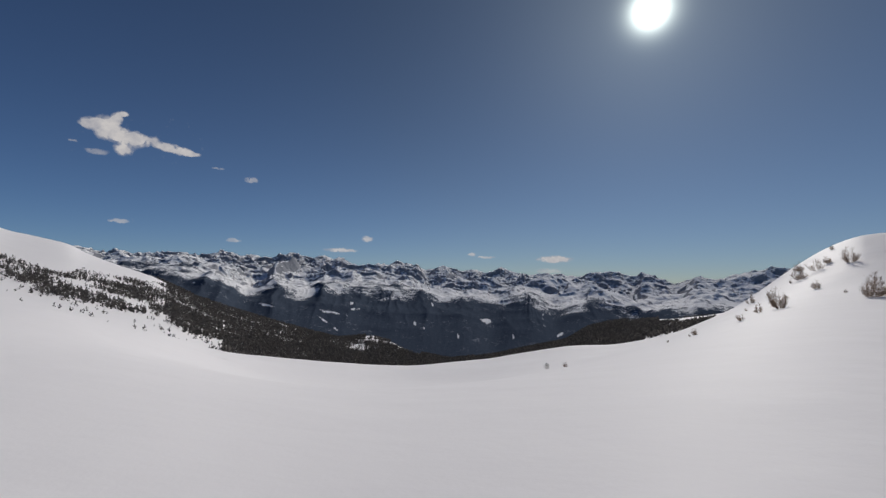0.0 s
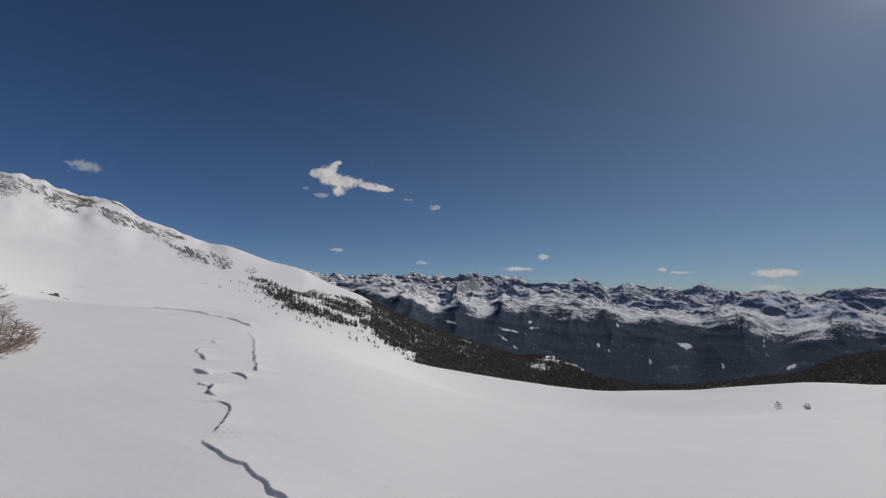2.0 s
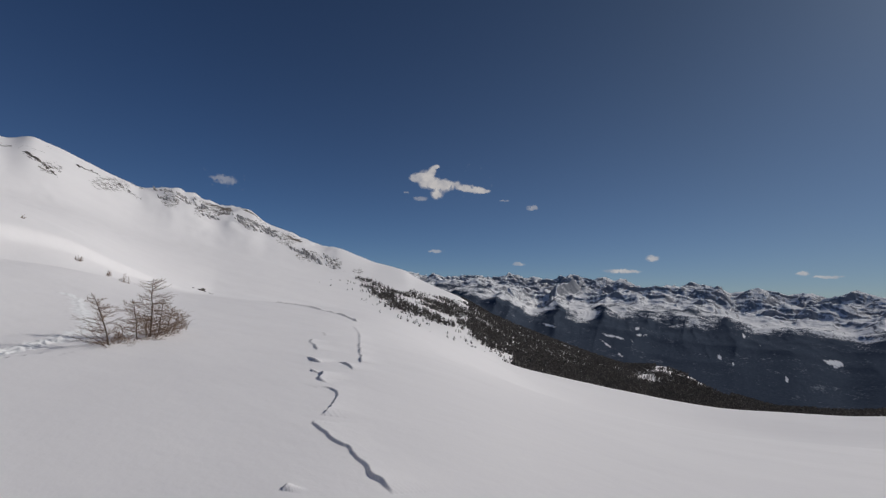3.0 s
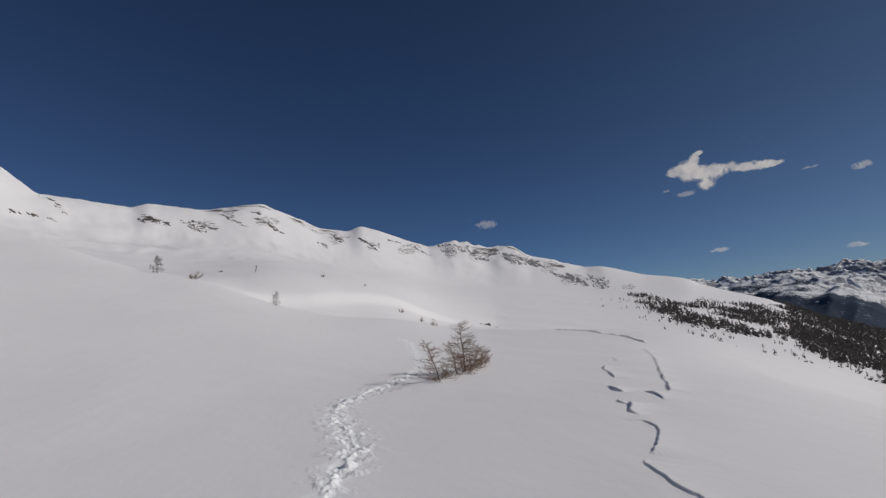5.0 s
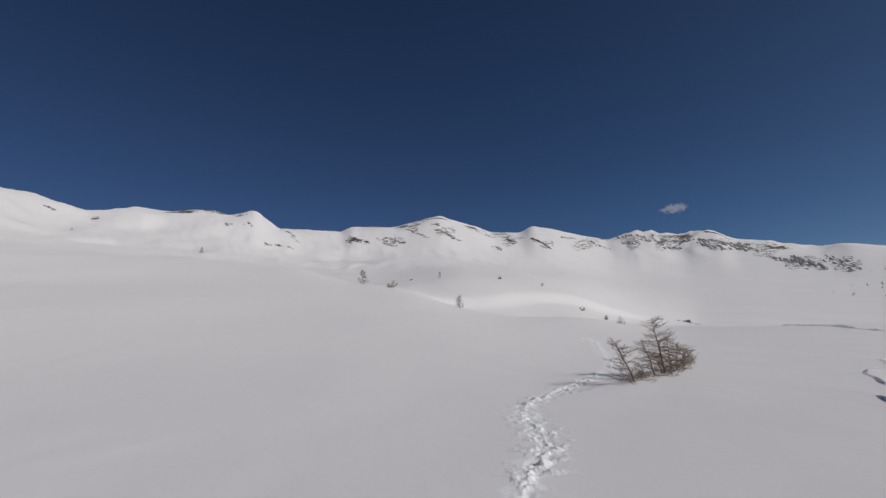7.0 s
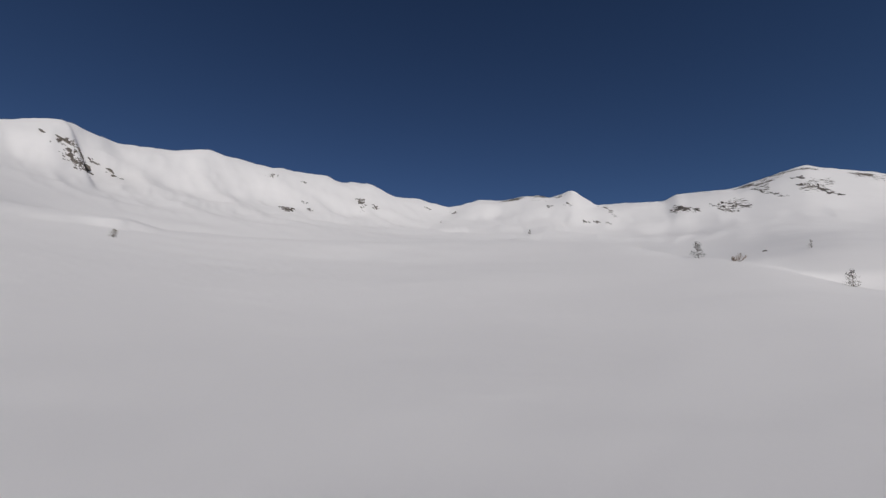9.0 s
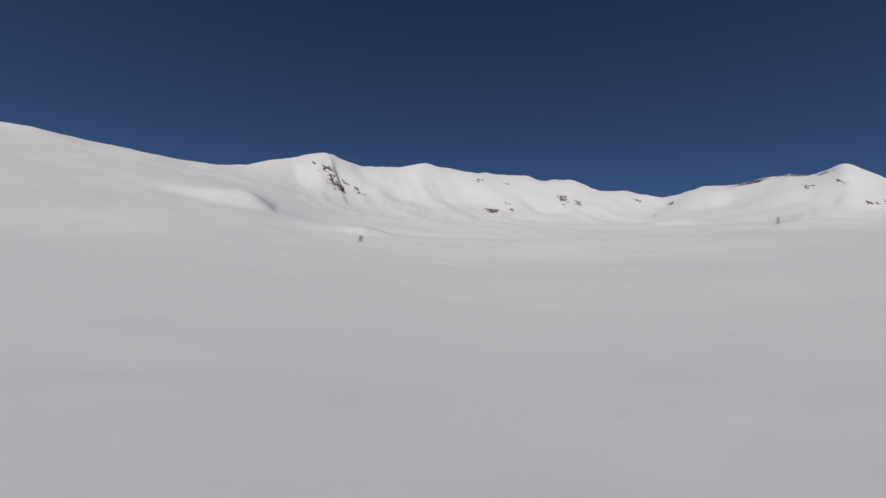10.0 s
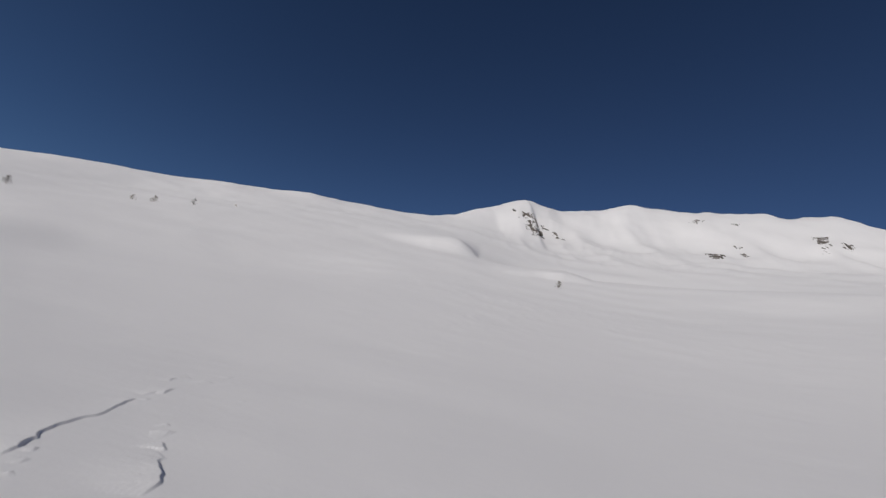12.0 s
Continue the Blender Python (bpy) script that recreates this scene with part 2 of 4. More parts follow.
# the brow of the near snowfield: where it ends against what lies behind
BROW_EL = line_of([(-49.8, 5.7), (-47.2, 5.2), (-45.1, 4.2), (-42.8, 2.5), (-37.8, -1.8), (-32.3, -4.8), (-26.2, -6.5), (-19.5, -7.3), (-13, -8.7),
                   (-8.8, -9.75), (-2.1, -10.6), (2.3, -10.8), (9, -10.3), (12.2, -10.1), (19.4, -9.1), (23.2, -8.4), (28.5, -6.2), (33.8, -4.6),
                   (38.1, -3.2), (41.7, -2.6), (49.7, -1.9), (54.7, -1.5), (60.4, -1.2), (63.7, -0.95), (66.8, -0.6), (70.2, 0.4), (74.5, 1.3),
                   (80.9, 1.95), (87.6, 3.5), (92.2, 5.6), (95.6, 7), (99, 7.7), (102.6, 8.15), (109.2, 10.1), (118.7, 11.1), (124, 11.3),
                   (138, 11.5), (145, 11.2), (154, 11.1), (166.6, 11.1), (175.6, 11.6), (183.6, 11.7), (190.6, 10.8), (200.6, 8.7), (211.6, 6.2),
                   (225.7, 3.7), (240, 2.6), (265, 2.5), (290, 4), (303, 5.6)], 1.3)
BROW_FAR = line_of([(-49, 95), (-40, 85), (-30, 80), (0, 75), (15, 70), (31, 55), (42, 50), (62, 48), (74, 45), (88, 45), (101, 62), (115, 90),
                    (136, 110), (160, 115), (180, 110), (195, 85), (211, 60), (240, 50), (280, 60)], 5)
# a bench behind it
BENCH_EL = line_of([(-49.49, 3.6), (-40.54, -2.87), (-34.54, -3.94), (-26.53, -6.29), (-19.52, -9.26), (-10.51, -12.21), (-0.5, -12.35),
                    (9.43, -11.53), (16.41, -10.27), (22.45, -8.62), (30.51, -5.64), (37.58, -3.79), (44.65, -2.83), (54.65, -1.55), (61.68, -0.9),
                    (67.76, 0.57), (73.84, 3.43), (81.92, 5.48), (90, 6.96), (98.08, 7.6), (107.17, 8.92), (115.25, 10.06), (130.5, 11.45),
                    (147.47, 11.61), (160.6, 11.75), (170.6, 12.38), (180.6, 13.7), (188.6, 14.02), (196.6, 13.67), (204.61, 12.73), (214.65, 10.99),
                    (225.68, 8.87), (240.7, 6.67), (280.7, 6.03)], 2.0)
BENCH_FAR = line_of([(-49, 210), (0, 250), (31, 230), (45, 200), (62, 135), (72, 96), (90, 88), (100, 112), (115, 190), (150, 190), (175, 190), (190, 150), (211, 120), (240, 110), (290, 150)], 5)
# the ridges and spurs that close the view
RIDGE_EL = line_of([(-60, 1.5), (-45, -1.8), (-37.3, -2.3), (-34.6, -2.9), (-32.3, -3.3), (-26.2, -3.9), (-22.3, -5), (-19.6, -6.8), (-16, -7.6),
                    (-11, -8.9), (-5, -9.8), (0.5, -8.8), (2.4, -7.7), (5.3, -6.7), (9.6, -7.1), (13.2, -6.2), (19.8, -4.2), (26, -2), (30.3, 0.3),
                    (34.2, 1.7), (36.4, 2.6), (37.5, 3.3), (39, 3.7), (41.9, 4.3), (46.2, 5.75), (48.7, 6.05), (50.9, 6.7), (52.4, 7.3), (55.5, 8.2),
                    (57.2, 9.4), (59, 9.8), (60.9, 9.75), (62.8, 10.4), (65.4, 11), (66.7, 10.75), (68.8, 10.5), (71.3, 11.3), (75.5, 12.9),
                    (77.8, 13.5), (79.5, 12.9), (83.1, 13.3), (85.6, 14.5), (87, 15), (90.1, 16.2), (91.7, 16.1), (96.3, 15.2), (102.4, 15.4),
                    (103.5, 14.9), (106, 15), (111.4, 15.35), (114.4, 17.4), (117.2, 16.8), (119, 17.15), (124.3, 16.7), (126.8, 16.9),
                    (130.8, 15.9), (135.5, 17.1), (138.4, 17.4), (141.7, 18.85), (145.8, 19), (147.8, 19.55), (153.8, 19.9), (156.6, 20),
                    (162.2, 20.8), (165.3, 20.1), (170.8, 19.65), (173.5, 20.2), (174.8, 20.65), (177.3, 20.2), (180.8, 19), (185, 17.4),
                    (188.5, 16.85), (192.2, 16.6), (198, 16.5), (205, 16.2), (209.7, 15.5), (214.5, 14.8), (220, 13.7), (225.5, 12.9), (229.9, 12),
                    (233.7, 11), (255, 8.5), (290, 8)], 0.4)
RIDGE_FAR = line_of([(-45, 450), (-10, 450), (5, 600), (20, 700), (31, 720), (40, 800), (60, 900), (90, 760), (115, 660), (130, 700), (150, 560),
                     (175, 440), (181, 400), (188, 320), (210, 280), (240, 260), (290, 320)], 2)


# how far up the slope has come, half way from bench to ridge
FOOT = line_of([(-45, 0.6), (20, 0.6), (40, 0.6), (60, 0.5), (75, 0.42), (130, 0.42), (150, 0.44), (172, 0.46), (186, 0.66), (230, 0.7), (290, 0.6)], 4)


# how much of a hollow lies behind the brow
DIP = line_of([(-49, 1), (165, 1), (176, 0.6), (181, 0.0), (232, 0.0), (245, 1)], 3)


def tan_d(v):
    return np.tan(np.radians(v))


ROUND = np.arange(0, 360, 2.0)
GRADE = (BROW_FAR(ROUND) * tan_d(BROW_EL(ROUND)) + EYE) / BROW_FAR(ROUND)  # how steeply the snowfield runs up or down to its brow
EARLY = line_of([(-60, 0.5), (-45, 0.4), (-36, 0.9), (-28, 1.2), (22, 1.25), (34, 1.0), (46, 0.9), (66, 0.8), (200, 0.8), (260, 0.8), (290, 0.5)], 5)(ROUND)
SOON = np.clip(EARLY - 0.5, 0.1, 1)  # how much of it lies close by
GRADE_A = line_of(list(zip(ROUND, GRADE * SOON * 0.5)), 13)
GRADE_B = line_of(list(zip(ROUND, GRADE * SOON)), 9)
GRADE_C = line_of(list(zip(ROUND, GRADE * EARLY)), 6)


RIDGE_SOFT = line_of(list(zip(ROUND, RIDGE_EL(ROUND))), 4)  # the slopes below take no part in the crest's small teeth


def knots(az):
    """Distances and heights along each azimuth, from the camera outwards."""
    d1, d2, d3 = BROW_FAR(az), BENCH_FAR(az), RIDGE_FAR(az)
    z1, z2, z3 = d1 * tan_d(BROW_EL(az)), d2 * tan_d(BENCH_EL(az)), d3 * tan_d(RIDGE_EL(az))
    dip = d1 * 1.35
    zdip = np.minimum(dip * tan_d(BROW_EL(az) - 0.9), (z1 + z2) / 2 - 0.2)
    zdip = DIP(az) * zdip + (1 - DIP(az)) * (z1 + (z2 - z1) * (dip - d1) / (d2 - d1))
    zf = (d2 + d3) / 2 * tan_d(BENCH_EL(az) + FOOT(az) * (RIDGE_SOFT(az) - BENCH_EL(az)))
    r = [0 * d1, 0 * d1 + 5, 0 * d1 + 13, d1 * 0.55, d1, dip, d2, (d2 + d3) / 2, d3, d3 * 1.4, 0 * d1 + 1700]
    z = [0 * d1 - EYE, -EYE + 5 * GRADE_A(az), -EYE + 13 * GRADE_B(az), -EYE + d1 * 0.55 * GRADE_C(az), z1, zdip, z2, zf, z3, z3 - d3 * 0.16, 0 * d1 - 520]
    return np.array(r), np.array(z)


def along(radii, r, z):
    """Heights at the radii (rows) for all azimuths (columns): a smooth curve through the knots with no overshoot."""
    h = np.diff(r, axis=0)
    s = np.diff(z, axis=0) / h
    m = np.zeros_like(z)
    ok = s[1:] * s[:-1] > 0
    w1, w2 = 2 * h[1:] + h[:-1], h[1:] + 2 * h[:-1]
    safe = np.where(ok, s[:-1], 1), np.where(ok, s[1:], 1)
    m[1:-1] = np.where(ok, (w1 + w2) / (w1 / safe[0] + w2 / safe[1]), 0)
    m[0], m[-1] = s[0], s[-1]
    res = np.zeros((len(radii), r.shape[1]))
    cols = np.arange(r.shape[1])
    for i, q in enumerate(radii):
        k = np.clip((r <= q).sum(axis=0) - 1, 0, len(r) - 2)
        r0, hh = r[k, cols], h[k, cols]
        t = np.clip((q - r0) / hh, 0, 1)
        res[i] = ((2 * t ** 3 - 3 * t ** 2 + 1) * z[k, cols] + (t ** 3 - 2 * t ** 2 + t) * hh * m[k, cols]
                  + (-2 * t ** 3 + 3 * t ** 2) * z[k + 1, cols] + (t ** 3 - t ** 2) * hh * m[k + 1, cols])
    return res


def bump_at(v, centre, half):
    return np.clip(1 - np.abs((v - centre) / half), 0, 1)


AZ = np.r_[np.arange(-52, 238, 0.28), np.arange(238, 308, 1.25)]
RADII = np.r_[0.002, 0.25, np.arange(0.5, 3.0, 0.25), np.arange(3.0, 20.0, 0.16), 20 * 1.021 ** np.arange(214)]
RADII = RADII[RADII < 1700]
kr, kz = knots(AZ)
KB, KC = kr[6], kr[8]  # bench and ridge
HEIGHT = along(RADII, kr, kz) + EYE
RR, AA = np.meshgrid(RADII, AZ, indexing="ij")
# the near field is rounded off across the sight lines
kernel = np.exp(-0.5 * (np.arange(-18, 19) / 7.0) ** 2)
wide_ = np.pad(HEIGHT, ((0, 0), (18, 18)), mode="edge")
rounded = sum(w * wide_[:, k:k + len(AZ)] for k, w in enumerate(kernel / kernel.sum()))
blend = np.clip((0.95 - RR / kr[4]) / 0.35, 0, 1) * np.clip((232 - AA) / 5, 0, 1) * np.clip((AA + 52) / 6, 0, 1)
HEIGHT += blend * (rounded - HEIGHT)
XX, YY = -RR * np.sin(np.radians(AA)), RR * np.cos(np.radians(AA))
# wind relief near by, gullies and crags high up
HEIGHT += 0.05 * fbm(XX / 3.5, YY / 3.5, 3, 3) * np.clip(RR / 6, 0, 1)
HEIGHT += np.clip((RR - 12) / 60, 0, 1) * 0.9 * fbm(XX / 26, YY / 26, 3, 8) * np.clip(60 / RR + 0.25, 0, 1)
rise = np.clip((RR - KB) / (KC - KB), 0, 1) * np.clip(1 - (RR - KC) / (KC * 0.3), 0, 1)
alpine = np.clip((AA - 42) / 10, 0, 1) * np.clip((238 - AA) / 15, 0, 1)
flank = np.clip(4 * rise * (1 - rise), 0, 1) * (RR < KC)
HEIGHT += flank * alpine * np.clip((AA - 68) / 45, 0.08, 1) * (RR / 100) * (1.6 * ridged(XX / 130, YY / 130, 4, 21) - 0.7)
HEIGHT += rise * alpine * np.clip((AA - 70) / 30, 0.15, 1) * (RR / 100) * 0.7 * fbm(XX / 30, YY / 30, 4, 25)
fluted = flank * alpine * np.clip(fbm(XX / 90, YY / 90, 2, 27) * 3 + 0.5, 0, 1) * np.clip((182 - AA) / 5, 0, 1) * np.clip((AA - 66) / 20, 0.1, 1)
HEIGHT += fluted * (RR / 100) * 0.26 * ridged(AA / 2.2 + fbm(XX / 60, YY / 60, 2, 28), RR / 170, 3, 29, 0.55)
HEIGHT += flank * np.clip((AA - 118) / 12, 0, 1) * np.clip((180 - AA) / 6, 0, 1) * (4.2 * ridged(XX / 48, YY / 48, 4, 35, 0.5) - 1.2)
CRAG = np.maximum(bump_at(AA, 62, 8), 0.8 * bump_at(AA, 49.5, 4)) * np.clip((rise - 0.55) * 3, 0, 1)
HEIGHT += CRAG * 7 * (ridged(XX / 40, YY / 40, 4, 31, 0.6) - 0.45)
RIBS = ridged(AA / 1.15 + RR / 95 + 0.8 * fbm(XX / 70, YY / 70, 3, 36), RR / 260, 3, 37, 0.5)  # slanting ribs of rock
HEIGHT += CRAG * 3 * (RIBS - 0.2)
# wind-carved drifts on the slope, in patches, and a few steeper risers
carved = np.clip(fbm(XX / 12, YY / 16, 3, 41) * 3.5 - 0.1, 0, 1) * np.clip((RR - 7) / 6, 0, 1) * np.clip((90 - RR) / 30, 0, 1)
carved *= np.clip((AA - 98) / 12, 0, 1) * np.clip((192 - AA) / 15, 0, 1)
bend = 1.6 * fbm(XX / 6, YY / 6, 2, 42)
HEIGHT += carved * 0.075 * np.clip(ridged((XX * 0.8 + YY * 0.6) / 1.5 + bend, (YY * 0.8 - XX * 0.6) / 5.0, 3, 43, 0.6) - 0.05, 0, 1)


def riser(az, half, dist, deep, high, skew=1.2, blunt=4.0, wave=6.0):
    """A short steeper face that looks towards the camera."""
    t = np.clip((RR - dist - skew * (AA - az) - wave * fbm(AA / 2.5, AA * 0, 2, 47)) / deep, 0, 1)
    u, v = np.clip((az + half - AA) / (2 * half), 0, 1), np.clip((AA - az + half) / blunt, 0, 1)
    side = u * u * (3 - 2 * u) * v * v * (3 - 2 * v)
    return high * t * t * (3 - 2 * t) * side * np.clip((dist * 1.8 - RR) / (dist * 0.6), 0, 1)


HEIGHT += riser(173, 8, 92, 4, 2.0, -0.4, 5.0, 2.5) + riser(120, 5, 150, 14, 2.5) + riser(124, 6, 95, 8, 1.2)
# the far bank of the gully, steep towards the near brow
rim = np.interp(AA, [60, 68, 76, 84, 92, 100, 106], [135, 104, 88, 76, 68, 72, 80])
bank = np.clip((RR - rim + 3.0 * fbm(AA / 9, AA * 0, 2, 49)) / 5.5, 0, 1)
HEIGHT += 1.25 * bank * bank * (3 - 2 * bank) * np.clip((AA - 61) / 8, 0, 1) * np.clip((104 - AA) / 9, 0, 1) * np.clip((rim * 1.9 - RR) / (rim * 0.7), 0, 1)
# a drift with a blunt end, tapering along the slope
lip = np.interp(AA, [180.6, 187.6, 197.6], [119, 116, 124])
face = np.clip((RR - lip) / 9, 0, 1)
taper = np.sin(0.5 * np.pi * np.clip((AA - 180.8) / 4.5, 0, 1)) * np.clip((197.6 - AA) / 14, 0, 1) ** 1.2
HEIGHT += 4.3 * face * face * (3 - 2 * face) * taper * np.clip((lip + 80 - RR) / 65, 0, 1)
# a rock rib running down from the southern top, steep on its shaded side
rib_az = np.interp(rise, [0.3, 0.9], [171.6, 175.4])
step_ = np.clip((AA - rib_az) / 0.8, 0, 1)
HEIGHT += 13 * step_ * np.clip((rib_az + 5.5 - AA) / 5, 0, 1) * np.clip((rise - 0.3) * 4, 0, 1) * np.clip((0.9 - rise) * 4, 0, 1) * (RR < KC)
# a low drift under the larches, steep on its shaded side
DRIFT = np.zeros_like(HEIGHT)
LEE = [(-10.7, 2.5), (-11.0, 3.3), (-11.4, 4.2), (-12.6, 5.5), (-14.7, 7.3), (-16.5, 9.2)]
for n_, ((xa, ya), (xb, yb)) in enumerate(zip(LEE[:-1], LEE[1:])):
    run = math.hypot(xb - xa, yb - ya)
    ex, ey = (xb - xa) / run, (yb - ya) / run
    s_ = np.clip((XX - xa) * ex + (YY - ya) * ey, 0, run)
    off, side_ = np.hypot(XX - xa - s_ * ex, YY - ya - s_ * ey), (XX - xa) * ey - (YY - ya) * ex
    ends = np.interp(n_ + s_ / run, [0, 1.5, 3.5, 5], [0, 1, 1, 0])
    DRIFT = np.maximum(DRIFT, ends * np.where(side_ < 0, np.clip(1 - off / 0.7, 0, 1), np.clip(1 - off / 3.4, 0, 1)))
HEIGHT += 0.1 * DRIFT * DRIFT * (3 - 2 * DRIFT)
# the crest is raised or lowered to fit the skyline seen from the camera
sky_line = np.degrees(np.arctan2(HEIGHT - EYE, RR)).max(axis=0)
crest_line = np.maximum(RIDGE_EL(AZ), BROW_EL(AZ))
level = np.convolve(np.r_[np.full(4, sky_line[0]), sky_line, np.full(4, sky_line[-1])], np.ones(9) / 9, "valid")
fix = np.clip((AZ - 33) / 9, 0, 1) * (AZ < 245) * (tan_d(crest_line) - tan_d(level))
HEIGHT += np.clip(rise * 1.1, 0, 1) ** 4 * np.minimum(RR, KC) * fix


# the trodden trail, raised a little so that its lumps catch the sun
TRAIL = [(-5.16, 0.59), (-5.69, 0.77), (-6.13, 0.95), (-6.56, 1.11), (-6.99, 1.21), (-7.48, 1.25), (-7.96, 1.23), (-8.48, 1.23), (-9.10, 1.26), (-9.71, 1.42), (-10.06, 1.66), (-10.52, 2.00), (-11.29, 2.51), (-11.79, 3.01), (-12.81, 3.71), (-14.17, 4.56), (-15.28, 5.23), (-16.51, 5.62), (-18.18, 5.95), (-20.45, 6.55), (-22.6, 7.15), (-24.3, 7.2)]


def along_path(pts, step):
    """Points at even steps along a line, its corners rounded."""
    p = np.array(pts, float)
    for _ in range(2):
        q = np.empty((2 * len(p) - 2, 2))
        q[0::2], q[1::2] = p[:-1] * 0.75 + p[1:] * 0.25, p[:-1] * 0.25 + p[1:] * 0.75
        p = np.vstack([p[:1], q, p[-1:]])
    s = np.r_[0, np.cumsum(np.hypot(*np.diff(p, axis=0).T))]
    t = np.linspace(0, s[-1], max(3, int(s[-1] / step) + 1))
    return np.stack([np.interp(t, s, p[:, 0]), np.interp(t, s, p[:, 1])], -1)


SMOOTH = HEIGHT.copy()


# broken edges in the crust: lines, and how deep the snow has dropped along them
SUN_FLAT = np.array([sun_way.x, sun_way.y]) / math.hypot(sun_way.x, sun_way.y)
EDGES = [
    ([(-2.54, 3.12), (-2.62, 3.17), (-2.75, 3.26), (-2.85, 3.26), (-2.94, 3.30), (-3.11, 3.40), (-3.25, 3.43), (-3.42, 3.56), (-3.53, 3.63), (-3.68, 3.66), (-3.87, 3.71), (-4.05, 3.79), (-4.23, 3.84), (-4.46, 3.93), (-4.52, 4.05)], 0.034, 1),
    ([(-4.64, 4.23), (-4.77, 4.45), (-4.96, 4.73), (-5.17, 5.01), (-5.38, 5.23), (-5.65, 5.45), (-5.83, 5.51), (-5.95, 5.46), (-5.95, 5.35)], 0.045, 2),
    ([(-6.17, 5.77), (-6.32, 5.79), (-6.48, 5.83), (-6.69, 6.08), (-7.06, 6.45)], 0.055, 3),
    ([(-7.23, 6.39), (-7.25, 6.25)], 0.03, 4),
    ([(-7.86, 7.12), (-8.06, 7.11), (-8.46, 7.29), (-8.76, 7.47)], 0.06, 5),
    ([(-6.88, 7.10), (-7.21, 7.37), (-7.57, 7.56), (-7.82, 7.63)], 0.05, 6),
    ([(-9.72, 8.60), (-10.42, 9.18), (-11.14, 9.67), (-11.51, 9.85), (-12.13, 10.56)], 0.06, 7),
    ([(-12.91, 11.85), (-14.02, 12.75), (-14.00, 12.53)], 0.045, 8),
    ([(-7.68, 8.25), (-8.26, 8.84), (-9.81, 10.42), (-11.54, 12.25), (-13.53, 14.39), (-15.74, 16.56), (-17.59, 18.15)], 0.045, 9),
    ([(-20.45, 21.48), (-21.68, 22.22), (-23.98, 23.87), (-26.32, 24.80), (-29.2, 25.9), (-33.0, 27.0), (-36.0, 27.4), (-38.5, 27.0), (-40.5, 26.2)], 0.12, 10),
    ([(-3.22, 2.58), (-3.25, 2.66), (-3.26, 2.70)], 0.03, 11),
    ([(3.80, -4.43), (3.82, -4.57), (3.97, -4.83), (3.94, -4.94), (4.06, -5.03), (4.14, -5.18), (4.22, -5.39), (4.22, -5.53), (4.27, -5.76), (4.25, -5.89), (4.30, -6.11), (4.44, -6.45), (4.58, -6.91)], 0.04, 12),
    ([(3.49, -4.18), (3.44, -4.25)], 0.012, 13),
    ([(3.55, -4.36), (3.59, -4.52)], 0.014, 14),
    ([(3.72, -4.63), (3.78, -4.78)], 0.012, 15),
    ([(4.43, -6.90), (4.42, -7.03)], 0.016, 16),
    ([(4.63, -7.14), (4.61, -7.32), (4.67, -7.58)], 0.016, 17),
    ([(4.51, -7.37), (4.57, -7.61), (4.59, -7.81)], 0.02, 18),
    ([(5.00, -8.20), (5.12, -8.44), (5.03, -8.58), (4.93, -8.69)], 0.016, 19),
    ([(4.75, -8.75), (4.46, -8.64)], 0.014, 20),
    ([(4.53, -9.19), (4.53, -9.45)], 0.012, 21),
    ([(4.31, -8.98), (4.06, -8.84)], 0.012, 22),
    ([(2.27, -4.27), (2.29, -4.36), (2.32, -4.47), (2.35, -4.57), (2.43, -4.65), (2.43, -4.72), (2.53, -4.81), (2.61, -4.88), (2.73, -5.05), (2.69, -5.11)], 0.034, 23),
    ([(2.91, -5.21), (2.84, -5.31), (2.91, -5.39), (3.03, -5.51), (3.09, -5.54)], 0.02, 24),
    ([(3.24, -5.64), (3.18, -5.66)], 0.014, 25),
    ([(3.44, -5.78), (3.27, -5.90), (3.18, -5.91)], 0.014, 26),
    ([(3.52, -6.13), (3.39, -6.09)], 0.012, 27),
    ([(3.34, -7.70), (3.35, -7.83)], 0.012, 28),
]


def edge_frame(pts, seed, step):
    """Points along an edge with a ragged line, the way to its sunny side, and how full its depth is there."""
    p = along_path(pts, step)
    t = np.gradient(p, axis=0)
    t /= np.maximum(1e-6, np.hypot(t[:, 0], t[:, 1]))[:, None]
    span = max(1, min(len(t) // 3, int(0.12 / step)))
    ring = np.ones(2 * span + 1) / (2 * span + 1)
    t = np.stack([np.convolve(np.pad(t[:, c], span, mode="edge"), ring, "valid") for c in (0, 1)], -1)
    t /= np.maximum(1e-6, np.hypot(t[:, 0], t[:, 1]))[:, None]
    nrm = np.stack([-t[:, 1], t[:, 0]], -1)
    if (nrm @ SUN_FLAT).mean() < 0:
        nrm = -nrm
    s = np.arange(len(p)) * step
    rag = 0.05 * value_noise(s * 3 + seed, s * 0, seed) + 0.02 * value_noise(s * 8, s * 0 + 3, seed)
    full = np.clip(np.minimum(s, s[-1] - s) / max(0.05, min(0.3, s[-1] / 3)), 0, 1) ** 0.7
    return p, nrm, full * (1 + 1.1 * value_noise(s * 1.1 + 7, s * 0 + seed, 5)), rag


